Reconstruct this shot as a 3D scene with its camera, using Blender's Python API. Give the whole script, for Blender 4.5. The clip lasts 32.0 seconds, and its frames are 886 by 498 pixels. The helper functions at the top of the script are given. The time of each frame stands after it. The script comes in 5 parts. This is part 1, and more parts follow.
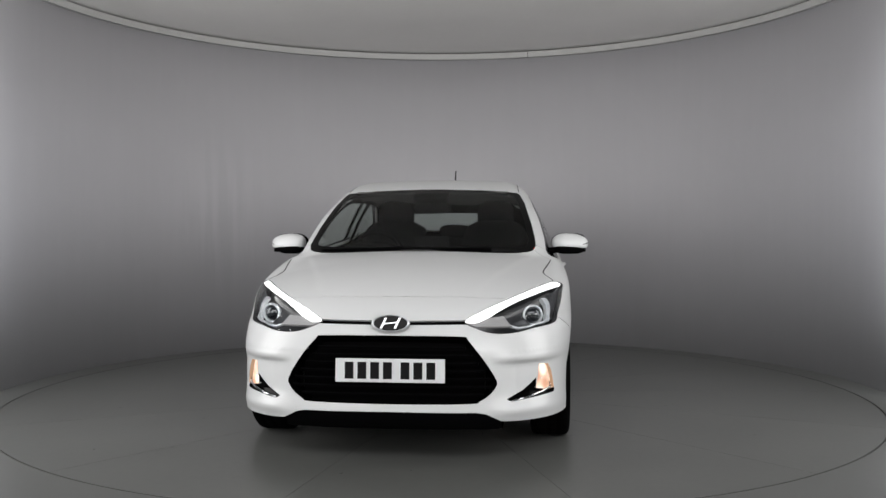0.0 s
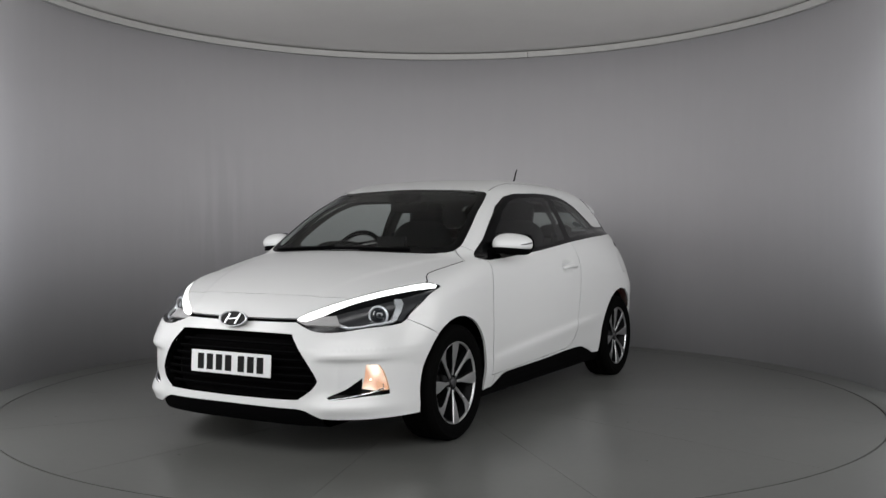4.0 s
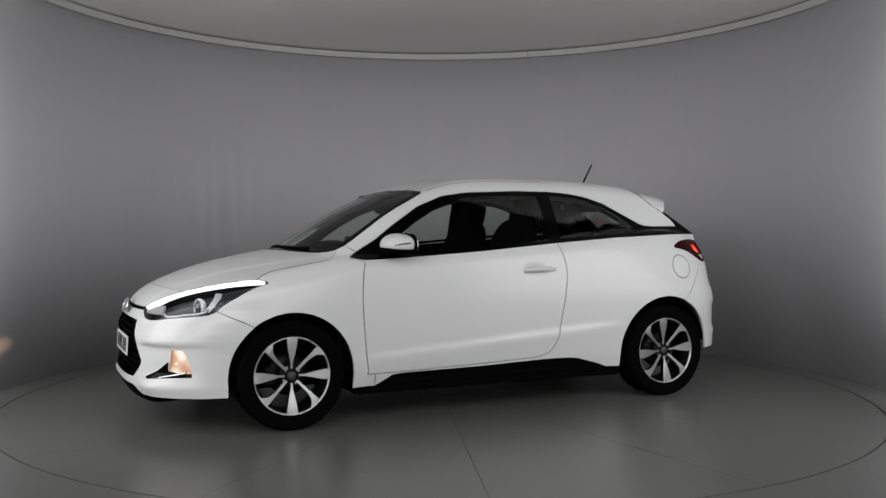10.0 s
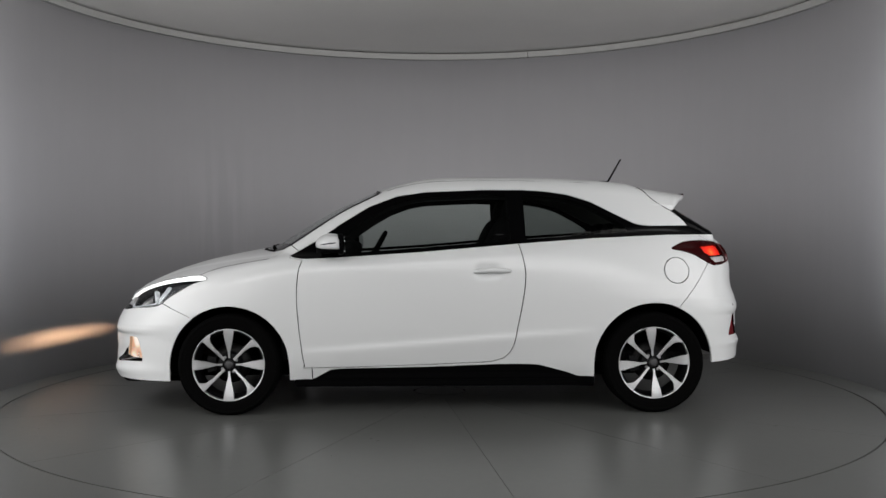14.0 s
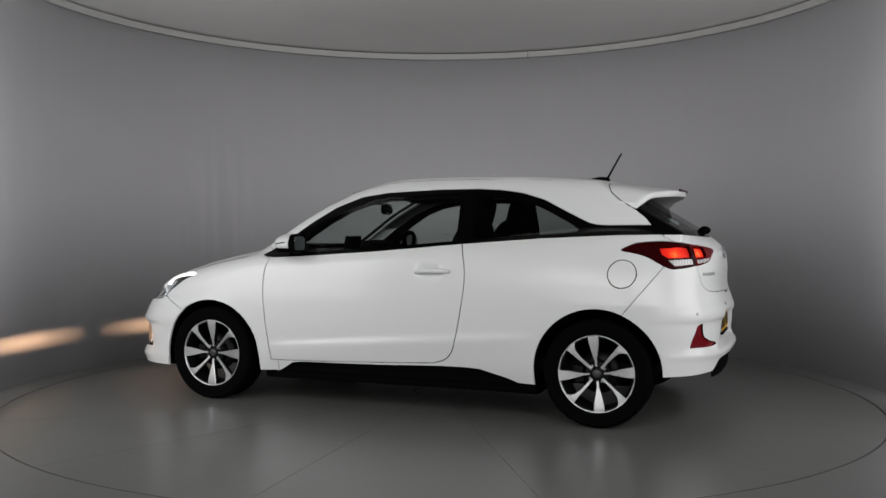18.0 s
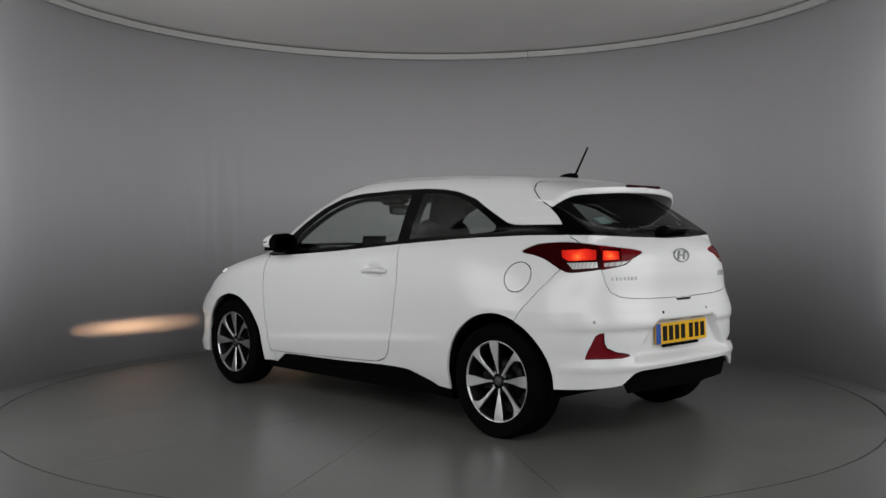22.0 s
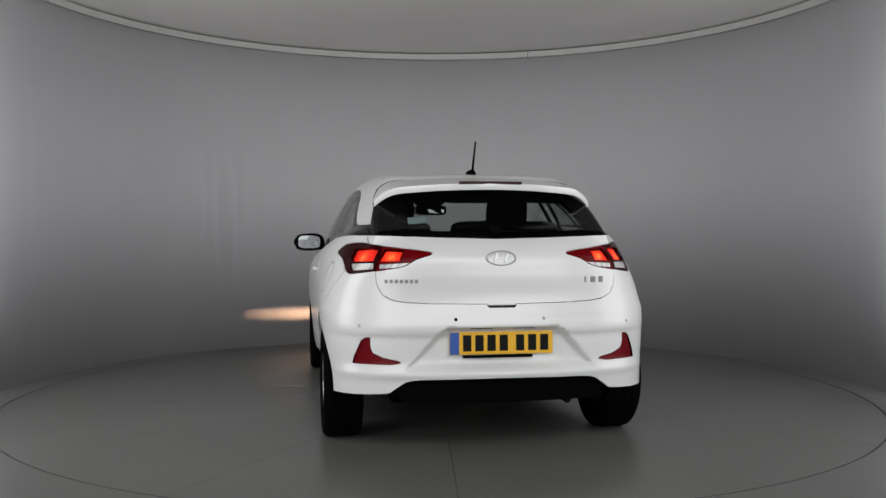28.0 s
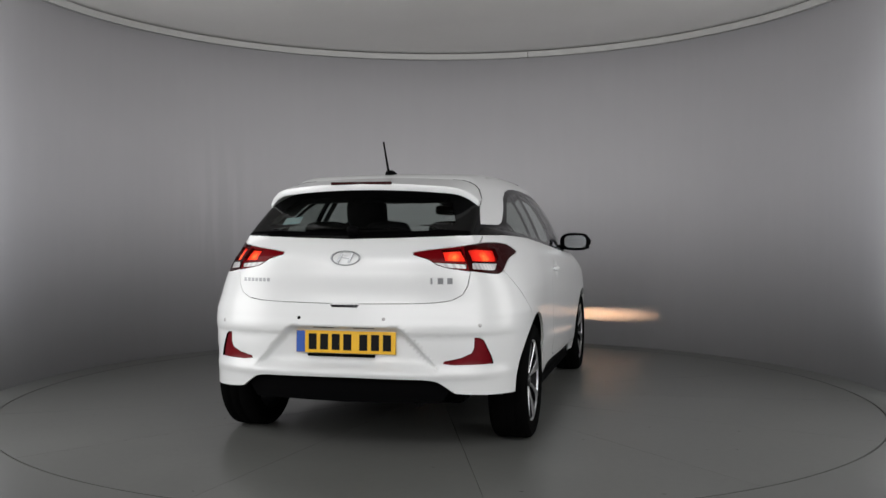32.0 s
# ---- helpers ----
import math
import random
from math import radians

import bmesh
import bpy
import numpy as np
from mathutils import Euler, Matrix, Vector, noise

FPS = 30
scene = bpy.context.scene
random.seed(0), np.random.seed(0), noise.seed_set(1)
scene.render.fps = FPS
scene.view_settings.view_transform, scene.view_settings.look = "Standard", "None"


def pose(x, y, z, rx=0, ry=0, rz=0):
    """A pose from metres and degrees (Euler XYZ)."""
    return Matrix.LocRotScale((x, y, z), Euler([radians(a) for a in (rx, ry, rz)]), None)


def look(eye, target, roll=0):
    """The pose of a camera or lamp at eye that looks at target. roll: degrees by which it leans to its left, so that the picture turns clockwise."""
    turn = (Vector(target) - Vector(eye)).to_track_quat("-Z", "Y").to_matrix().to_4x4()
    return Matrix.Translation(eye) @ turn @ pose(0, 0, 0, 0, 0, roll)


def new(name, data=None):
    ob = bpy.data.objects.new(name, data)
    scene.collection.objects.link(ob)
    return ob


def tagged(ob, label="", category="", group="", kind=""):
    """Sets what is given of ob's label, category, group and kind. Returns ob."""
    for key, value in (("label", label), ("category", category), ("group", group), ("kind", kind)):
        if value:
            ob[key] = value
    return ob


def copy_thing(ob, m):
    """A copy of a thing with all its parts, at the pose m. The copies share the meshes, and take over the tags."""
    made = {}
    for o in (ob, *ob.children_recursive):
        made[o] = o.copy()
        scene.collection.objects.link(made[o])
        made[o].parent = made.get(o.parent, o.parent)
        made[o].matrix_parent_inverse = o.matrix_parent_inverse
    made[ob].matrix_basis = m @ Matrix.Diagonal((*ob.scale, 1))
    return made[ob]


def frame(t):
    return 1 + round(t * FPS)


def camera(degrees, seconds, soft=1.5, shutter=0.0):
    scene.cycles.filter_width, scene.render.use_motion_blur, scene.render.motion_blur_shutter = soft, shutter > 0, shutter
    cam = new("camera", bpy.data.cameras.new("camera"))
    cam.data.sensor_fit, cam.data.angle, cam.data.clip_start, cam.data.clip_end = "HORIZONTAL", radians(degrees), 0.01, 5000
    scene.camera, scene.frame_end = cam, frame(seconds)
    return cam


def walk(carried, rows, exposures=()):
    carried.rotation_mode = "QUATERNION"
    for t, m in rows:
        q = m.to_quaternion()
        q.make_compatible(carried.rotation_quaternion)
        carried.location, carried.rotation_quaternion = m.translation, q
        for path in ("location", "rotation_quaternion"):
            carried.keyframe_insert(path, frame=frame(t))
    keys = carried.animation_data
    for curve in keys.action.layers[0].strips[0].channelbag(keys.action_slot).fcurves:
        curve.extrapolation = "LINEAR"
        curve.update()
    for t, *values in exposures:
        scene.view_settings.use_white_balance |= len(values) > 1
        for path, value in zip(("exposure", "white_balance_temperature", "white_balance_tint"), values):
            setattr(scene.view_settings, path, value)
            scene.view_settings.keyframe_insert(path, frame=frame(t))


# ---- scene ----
# ---- camera: fixed on its stand, looking into the open side of the drum ----
TURN = -5.8693            # degrees a second, clockwise from above
START = -96.38            # the car's heading at the start
EYE = Vector((0.0, -6.4055, 1.0982))
cam = camera(51.196, 32.0)
STAND = look(EYE, EYE + Vector((math.sin(radians(0.2388)), math.cos(radians(0.2388)), math.tan(radians(-1.0279)))), -0.086)
EXPOSURES = [(0, -0.15), (3, -0.23), (6, -0.36), (9, -0.59), (14, -0.62), (20, -0.63), (23, -0.72), (25, -0.74), (28, -0.38), (32, -0.29)]
walk(cam, [(0, STAND), (32, STAND)], EXPOSURES)

# ---- light: soft panels round the open side of the drum ----
world = bpy.data.worlds.new("studio_dark")
world.use_nodes = True
world.node_tree.nodes["Background"].inputs["Color"].default_value = (0.75, 0.8, 0.9, 1)
world.node_tree.nodes["Background"].inputs["Strength"].default_value = 0.006
scene.world = world


def soft_light(name, at, aim, sx, sy, watts, colour=(0.995, 0.985, 0.985)):
    data = bpy.data.lights.new(name, "AREA")
    data.shape, data.size, data.size_y, data.energy, data.color = "RECTANGLE", sx, sy, watts, colour
    ob = new(name, data)
    ob.matrix_world = look(at, aim)
    return ob


soft_light("front_softbox_west", (-3.6, -7.9, 2.15), (0, 0, 1.2), 3.4, 3.0, 130)
soft_light("front_softbox_east", (3.6, -7.9, 2.15), (0, 0, 1.2), 3.4, 3.0, 130)
soft_light("overhead_softbox", (0, -5.0, 2.75), (0, 1.0, 1.1), 5.0, 1.2, 100)
soft_light("side_softbox_west", (-3.05, -1.95, 1.6), (0, 0.5, 1.2), 1.7, 2.2, 58)
soft_light("side_softbox_east", (3.05, -1.95, 1.6), (0, 0.5, 1.2), 1.7, 2.2, 46)
soft_light("edge_strip_west", (-2.84, -0.72, 1.5), (-3.84, -0.60, 1.5), 0.16, 2.5, 50, (0.93, 0.955, 1.0))
soft_light("edge_strip_east", (2.84, -0.72, 1.5), (3.84, -0.60, 1.5), 0.16, 2.5, 40, (0.93, 0.955, 1.0))


# ---- materials ----
def material(name, colour, rough=0.5, metal=0.0, coat=0.0, coat_rough=0.12, grain=0.0, scale=40.0, bump=0.0, emit=None, strength=0.0, rough_var=0.0, coarse=0.0, coarse_scale=1.5, spec=0.5):
    """A principled surface; grain and coarse vary its colour at two scales, bump gives fine relief."""
    m = bpy.data.materials.new(name)
    m.use_nodes = True
    nt = m.node_tree
    p = nt.nodes["Principled BSDF"]
    p.inputs["Base Color"].default_value = (*colour, 1)
    p.inputs["Roughness"].default_value = rough
    p.inputs["Metallic"].default_value = metal
    p.inputs["Coat Weight"].default_value = coat
    p.inputs["Coat Roughness"].default_value = coat_rough
    p.inputs["Specular IOR Level"].default_value = spec
    if emit:
        p.inputs["Emission Color"].default_value = (*emit, 1)
        p.inputs["Emission Strength"].default_value = strength
    if grain or bump or rough_var or coarse:
        co = nt.nodes.new("ShaderNodeTexCoord")
        fine = nt.nodes.new("ShaderNodeTexNoise")
        fine.inputs["Scale"].default_value, fine.inputs["Detail"].default_value = scale, 5
        wide = nt.nodes.new("ShaderNodeTexNoise")
        wide.inputs["Scale"].default_value, wide.inputs["Detail"].default_value = coarse_scale, 4
        for n in (fine, wide):
            nt.links.new(co.outputs["Object"], n.inputs["Vector"])
        if grain or coarse:
            add = nt.nodes.new("ShaderNodeMath")
            add.operation = "MULTIPLY_ADD"
            nt.links.new(fine.outputs["Fac"], add.inputs[0])
            add.inputs[1].default_value, add.inputs[2].default_value = 2 * grain, 1 - grain - coarse
            both = nt.nodes.new("ShaderNodeMath")
            both.operation = "MULTIPLY_ADD"
            nt.links.new(wide.outputs["Fac"], both.inputs[0])
            both.inputs[1].default_value = 2 * coarse
            nt.links.new(add.outputs[0], both.inputs[2])
            mul = nt.nodes.new("ShaderNodeVectorMath")
            mul.operation = "SCALE"
            mul.inputs[0].default_value = colour
            nt.links.new(both.outputs[0], mul.inputs["Scale"])
            nt.links.new(mul.outputs[0], p.inputs["Base Color"])
        if rough_var:
            rv = nt.nodes.new("ShaderNodeMath")
            rv.operation = "MULTIPLY_ADD"
            nt.links.new(wide.outputs["Fac"], rv.inputs[0])
            rv.inputs[1].default_value, rv.inputs[2].default_value = 2 * rough_var, rough - rough_var
            nt.links.new(rv.outputs[0], p.inputs["Roughness"])
        if bump:
            b = nt.nodes.new("ShaderNodeBump")
            b.inputs["Strength"].default_value, b.inputs["Distance"].default_value = bump, 0.003
            nt.links.new(fine.outputs["Fac"], b.inputs["Height"])
            nt.links.new(b.outputs[0], p.inputs["Normal"])
    return m


def glass_material(name, tint, straight=0.012):
    """Thin tinted glass: clear through, with a mirror sheen that grows at grazing angles."""
    m = bpy.data.materials.new(name)
    m.use_nodes = True
    nt = m.node_tree
    nt.nodes.clear()
    out = nt.nodes.new("ShaderNodeOutputMaterial")
    clear = nt.nodes.new("ShaderNodeBsdfTransparent")
    clear.inputs["Color"].default_value = (*tint, 1)
    shine = nt.nodes.new("ShaderNodeBsdfGlossy")
    shine.inputs["Roughness"].default_value = 0.02
    shine.inputs["Color"].default_value = (1, 1, 1, 1)
    lay = nt.nodes.new("ShaderNodeLayerWeight")
    lay.inputs["Blend"].default_value = 0.5
    power = nt.nodes.new("ShaderNodeMath")
    power.operation = "POWER"
    nt.links.new(lay.outputs["Facing"], power.inputs[0])
    power.inputs[1].default_value = 5.0
    fres = nt.nodes.new("ShaderNodeMath")
    fres.operation = "MULTIPLY_ADD"
    nt.links.new(power.outputs[0], fres.inputs[0])
    fres.inputs[1].default_value, fres.inputs[2].default_value = 0.70, straight
    mix = nt.nodes.new("ShaderNodeMixShader")
    nt.links.new(fres.outputs[0], mix.inputs[0])
    nt.links.new(clear.outputs[0], mix.inputs[1])
    nt.links.new(shine.outputs[0], mix.inputs[2])
    nt.links.new(mix.outputs[0], out.inputs["Surface"])
    return m


PAINT = material("white_paint", (0.685, 0.695, 0.695), 0.38, coat=0.5, grain=0.012, scale=900, coarse=0.01)
BLACK_GLOSS = material("black_gloss", (0.002, 0.002, 0.0022), 0.12, grain=0.1, scale=300, spec=0.08)
BLACK_PLASTIC = material("black_plastic", (0.0022, 0.0022, 0.0024), 0.6, grain=0.2, scale=500, bump=0.15, spec=0.015)
PROJECTOR = material("projector_glass", (0.02, 0.022, 0.025), 0.05, coat=0.8, coat_rough=0.02, spec=0.6, grain=0.1)
RUBBER = material("tyre_rubber", (0.002, 0.002, 0.002), 0.85, grain=0.25, scale=200, bump=0.2, spec=0.03)
GLASS = glass_material("clear_glass", (0.80, 0.84, 0.82))
SIDE_GLASS = glass_material("side_glass", (0.80, 0.84, 0.82), 0.045)
TINTED = glass_material("tinted_glass", (0.52, 0.56, 0.54))
REAR_SIDE_GLASS = glass_material("rear_side_glass", (0.55, 0.59, 0.57), 0.045)
LENS = glass_material("lamp_lens", (0.93, 0.95, 0.96))
CHROME = material("chrome", (0.75, 0.76, 0.78), 0.10, metal=1.0, grain=0.03, scale=200)
ALLOY = material("machined_alloy", (0.62, 0.625, 0.63), 0.36, metal=1.0, grain=0.05, scale=350)
DARK_ALLOY = material("dark_alloy", (0.005, 0.005, 0.0055), 0.5, metal=0.1, grain=0.1, scale=200, spec=0.15)
CAP_GREY = material("cap_grey", (0.06, 0.06, 0.062), 0.4, metal=0.5, grain=0.1, scale=150)
BOLT = material("bolt_steel", (0.45, 0.45, 0.46), 0.3, metal=1.0, grain=0.1, scale=150)
STEEL = material("brake_steel", (0.011, 0.0105, 0.010), 0.45, metal=0.8, grain=0.2, scale=60)
LAMP_DARK = material("lamp_housing", (0.006, 0.006, 0.007), 0.35, spec=0.2, grain=0.1, scale=100)
LAMP_INNER = material("lamp_inner", (0.045, 0.045, 0.048), 0.3, metal=0.5, grain=0.1, scale=100)
LAMP_SILVER = material("lamp_silver", (0.74, 0.75, 0.77), 0.36, metal=0.6, grain=0.05, scale=100)
BADGE_METAL = material("badge_metal", (0.62, 0.63, 0.65), 0.30, metal=0.8, grain=0.04, scale=150)
LETTERING = material("letter_metal", (0.36, 0.37, 0.38), 0.3, metal=0.7, grain=0.05, scale=150)
LAMP_GREY = material("lamp_grey", (0.03, 0.03, 0.032), 0.3, grain=0.08, scale=80, spec=0.4)
DRL_GLOW = material("daylight_strip", (0.9, 0.9, 0.9), 0.3, emit=(1.0, 0.98, 0.95), strength=2.2, grain=0.02)
DRL_DIM = material("frosted_light_guide", (0.30, 0.29, 0.29), 0.45, emit=(1.0, 0.93, 0.90), strength=0.10, grain=0.06, scale=60)
FOG_GLOW = material("fog_glow", (0.12, 0.10, 0.08), 0.3)
# lamp's warm light on the recess wall put in as emission
FOG_WALL_GLOW = material("fog_wall_glow", (0.10, 0.065, 0.045), 0.3, metal=0.5, grain=0.1, scale=80, emit=(1.0, 0.60, 0.36), strength=0.5)
FOG_BEAM = material("fog_beam", (0.8, 0.7, 0.5), 0.5, emit=(1.0, 0.60, 0.34), strength=3100000.0)


def facet_glow(m):
    """The fog lamp's cut reflector: a few soft facets, near white to warm, painted into the emission."""
    nt = m.node_tree
    co = nt.nodes.new("ShaderNodeTexCoord")
    cell = nt.nodes.new("ShaderNodeTexVoronoi")
    cell.feature = "SMOOTH_F1"
    cell.inputs["Scale"].default_value, cell.inputs["Smoothness"].default_value = 20, 0.8
    ramp = nt.nodes.new("ShaderNodeValToRGB")
    ramp.color_ramp.elements[0].position, ramp.color_ramp.elements[0].color = 0.22, (1.0, 0.86, 0.73, 1)
    ramp.color_ramp.elements[1].position, ramp.color_ramp.elements[1].color = 0.72, (0.52, 0.27, 0.16, 1)
    p = nt.nodes["Principled BSDF"]
    nt.links.new(co.outputs["Object"], cell.inputs["Vector"])
    nt.links.new(cell.outputs["Distance"], ramp.inputs[0])
    nt.links.new(ramp.outputs[0], p.inputs["Emission Color"])
    p.inputs["Emission Strength"].default_value = 1.75


facet_glow(FOG_GLOW)


def painted_glow(m):
    """A lit red lens: falloff round two unmodelled bulbs painted into emission, with the ripple of the moulded lens."""
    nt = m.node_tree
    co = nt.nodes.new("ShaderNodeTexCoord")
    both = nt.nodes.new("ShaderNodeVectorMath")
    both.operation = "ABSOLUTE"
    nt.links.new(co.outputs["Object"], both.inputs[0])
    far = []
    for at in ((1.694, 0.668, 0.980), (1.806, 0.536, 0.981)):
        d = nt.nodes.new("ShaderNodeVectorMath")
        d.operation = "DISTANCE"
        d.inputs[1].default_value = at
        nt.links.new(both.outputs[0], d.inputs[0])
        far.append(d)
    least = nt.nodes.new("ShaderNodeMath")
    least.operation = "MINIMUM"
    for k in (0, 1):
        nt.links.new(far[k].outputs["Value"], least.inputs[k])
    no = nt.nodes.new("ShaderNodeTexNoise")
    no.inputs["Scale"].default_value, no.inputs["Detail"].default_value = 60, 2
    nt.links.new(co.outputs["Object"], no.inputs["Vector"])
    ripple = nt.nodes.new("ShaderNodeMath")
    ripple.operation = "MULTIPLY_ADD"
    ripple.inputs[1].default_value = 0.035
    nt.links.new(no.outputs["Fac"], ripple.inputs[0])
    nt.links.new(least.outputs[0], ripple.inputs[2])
    # orange core to dark red rim, the glow's fading set as colour
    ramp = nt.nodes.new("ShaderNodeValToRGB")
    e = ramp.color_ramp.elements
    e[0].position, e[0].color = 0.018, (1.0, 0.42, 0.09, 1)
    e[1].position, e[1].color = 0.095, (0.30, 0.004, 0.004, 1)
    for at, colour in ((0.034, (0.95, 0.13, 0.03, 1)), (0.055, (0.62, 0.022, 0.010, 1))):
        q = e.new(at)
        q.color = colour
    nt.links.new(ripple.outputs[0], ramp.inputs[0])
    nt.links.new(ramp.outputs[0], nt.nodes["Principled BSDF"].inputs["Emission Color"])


RED_LENS = material("red_lens", (0.022, 0.001, 0.0015), 0.25, spec=0.08, grain=0.15, scale=120)
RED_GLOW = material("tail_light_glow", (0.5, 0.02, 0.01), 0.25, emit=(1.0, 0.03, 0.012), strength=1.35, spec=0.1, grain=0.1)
# faint spill of the lit lamp put into the inner lens's emission
RED_DIM = material("tail_light_edge", (0.09, 0.002, 0.004), 0.25, spec=0.08, emit=(1.0, 0.01, 0.008), strength=0.03, grain=0.2, scale=60)
REFLECTOR = material("red_reflector", (0.13, 0.003, 0.007), 0.3, spec=0.15, grain=0.3, scale=25)
painted_glow(RED_GLOW)
CLEAR_LENS = material("ribbed_clear_lens", (0.45, 0.45, 0.46), 0.2, coat=0.8, grain=0.25, scale=90)


def ribs(m):
    """Upright ribs of a clear lens, their relief shading drawn as pale and dark colour bands."""
    nt = m.node_tree
    co = nt.nodes.new("ShaderNodeTexCoord")
    wave = nt.nodes.new("ShaderNodeTexWave")
    wave.inputs["Scale"].default_value = 22
    ramp = nt.nodes.new("ShaderNodeValToRGB")
    ramp.color_ramp.elements[0].position, ramp.color_ramp.elements[0].color = 0.2, (0.36, 0.35, 0.35, 1)
    ramp.color_ramp.elements[1].position, ramp.color_ramp.elements[1].color = 0.6, (0.52, 0.51, 0.51, 1)
    nt.links.new(co.outputs["Object"], wave.inputs["Vector"])
    nt.links.new(wave.outputs["Fac"], ramp.inputs[0])
    nt.links.new(ramp.outputs[0], nt.nodes["Principled BSDF"].inputs["Base Color"])


ribs(CLEAR_LENS)
PLATE_WHITE = material("plate_white", (0.72, 0.73, 0.74), 0.35, grain=0.02, scale=60)
PLATE_YELLOW = material("plate_yellow", (0.75, 0.42, 0.01), 0.35, grain=0.04, scale=60)
PLATE_BLUE = material("plate_blue", (0.02, 0.08, 0.35), 0.35, grain=0.05)
PLATE_INK = material("plate_ink", (0.006, 0.006, 0.006), 0.55, grain=0.1, spec=0.12)
FABRIC = material("dark_fabric", (0.004, 0.004, 0.0042), 0.9, grain=0.3, scale=400, bump=0.3, spec=0.04)
TRIM = material("dark_trim", (0.005, 0.005, 0.0053), 0.75, grain=0.2, scale=300, bump=0.2, spec=0.06)
LINER = material("grey_headlining", (0.07, 0.07, 0.068), 0.9, grain=0.1, scale=300)
STICKER = material("sticker", (0.45, 0.62, 0.66), 0.5, grain=0.05)
MIRROR = material("mirror_glass", (0.28, 0.29, 0.30), 0.02, metal=1.0, grain=0.01)
WALL_PAINT = material("drum_wall_paint", (0.430, 0.425, 0.440), 0.55, grain=0.012, scale=6, coarse=0.05, coarse_scale=0.9, bump=0.02)
CEILING_PAINT = material("ceiling_fabric", (0.80, 0.79, 0.77), 0.8, grain=0.02, scale=30, coarse=0.04)
TRIM_PAINT = material("trim_paint", (0.47, 0.47, 0.455), 0.5, grain=0.03, scale=20)
FLOOR_PAINT = material("floor_paint", (0.120, 0.123, 0.116), 0.34, spec=0.75, grain=0.07, scale=30, coarse=0.10, coarse_scale=0.9, rough_var=0.02, bump=0.03)
TABLE_PAINT = material("turntable_paint", (0.117, 0.120, 0.113), 0.335, spec=0.75, grain=0.10, scale=22, coarse=0.18, coarse_scale=2.2, rough_var=0.02, bump=0.03)
SCUFF = material("scuff", (0.03, 0.03, 0.03), 0.6, grain=0.3)
DARK_ROOM = material("dark_room", (0.04, 0.04, 0.04), 0.8, grain=0.1, scale=3)


def streaks(m):
    """Faint upright streaks in the wall's paint."""
    nt = m.node_tree
    p = nt.nodes["Principled BSDF"]
    old = p.inputs["Base Color"].links[0].from_socket
    co = nt.nodes.new("ShaderNodeTexCoord")
    mp = nt.nodes.new("ShaderNodeMapping")
    mp.inputs["Scale"].default_value = (7, 7, 0.45)
    no = nt.nodes.new("ShaderNodeTexNoise")
    no.inputs["Scale"].default_value, no.inputs["Detail"].default_value = 1.6, 5
    ra = nt.nodes.new("ShaderNodeMapRange")
    ra.inputs["From Min"].default_value, ra.inputs["From Max"].default_value = 0.42, 0.62
    ra.inputs["To Min"].default_value, ra.inputs["To Max"].default_value = -0.5, 0.5
    # old paint runs in a stretch of the wall
    near = nt.nodes.new("ShaderNodeVectorMath")
    near.operation = "SUBTRACT"
    near.inputs[1].default_value = (-2.04, 2.25, 1.25)
    squash = nt.nodes.new("ShaderNodeVectorMath")
    squash.operation = "MULTIPLY"
    squash.inputs[1].default_value = (2.0, 2.0, 1.25)
    size = nt.nodes.new("ShaderNodeVectorMath")
    size.operation = "LENGTH"
    much = nt.nodes.new("ShaderNodeMapRange")
    much.interpolation_type = "SMOOTHSTEP"
    much.inputs["From Min"].default_value, much.inputs["From Max"].default_value = 0.2, 1.15
    much.inputs["To Min"].default_value, much.inputs["To Max"].default_value = 0.085, 0.012
    amount = nt.nodes.new("ShaderNodeMath")
    amount.operation = "MULTIPLY_ADD"
    amount.inputs[2].default_value = 1.0
    sc = nt.nodes.new("ShaderNodeVectorMath")
    sc.operation = "SCALE"
    nt.links.new(co.outputs["Object"], mp.inputs["Vector"])
    nt.links.new(mp.outputs[0], no.inputs["Vector"])
    nt.links.new(no.outputs["Fac"], ra.inputs["Value"])
    nt.links.new(co.outputs["Object"], near.inputs[0])
    nt.links.new(near.outputs[0], squash.inputs[0])
    nt.links.new(squash.outputs[0], size.inputs[0])
    nt.links.new(size.outputs["Value"], much.inputs["Value"])
    nt.links.new(ra.outputs[0], amount.inputs[0])
    nt.links.new(much.outputs[0], amount.inputs[1])
    nt.links.new(old, sc.inputs[0])
    nt.links.new(amount.outputs[0], sc.inputs["Scale"])
    nt.links.new(sc.outputs[0], p.inputs["Base Color"])


streaks(WALL_PAINT)


# ---- mesh helpers ----
def mesh_ob(name, verts, faces, mat, parent=None, label="", smooth=True, normals=None, category="", kind=""):
    """One mesh object under a thing or a part (or on its own)."""
    me = bpy.data.meshes.new(name)
    me.from_pydata([tuple(map(float, v)) for v in verts], [], [tuple(map(int, f)) for f in faces])
    me.materials.append(mat)
    if smooth:
        me.polygons.foreach_set("use_smooth", [True] * len(me.polygons))
    if normals is not None:
        me.normals_split_custom_set_from_vertices([tuple(map(float, n)) for n in normals])
    me.update()
    ob = new(name, me)
    if parent:
        ob.parent = parent
    return tagged(ob, label, category, "", kind)


def part(name, bm, mat, parent, label="", smooth=False):
    me = bpy.data.meshes.new(name)
    if smooth:
        for f in bm.faces:
            f.smooth = True
    bm.to_mesh(me)
    bm.free()
    me.materials.append(mat)
    ob = new(name, me)
    ob.parent = parent
    return tagged(ob, label)


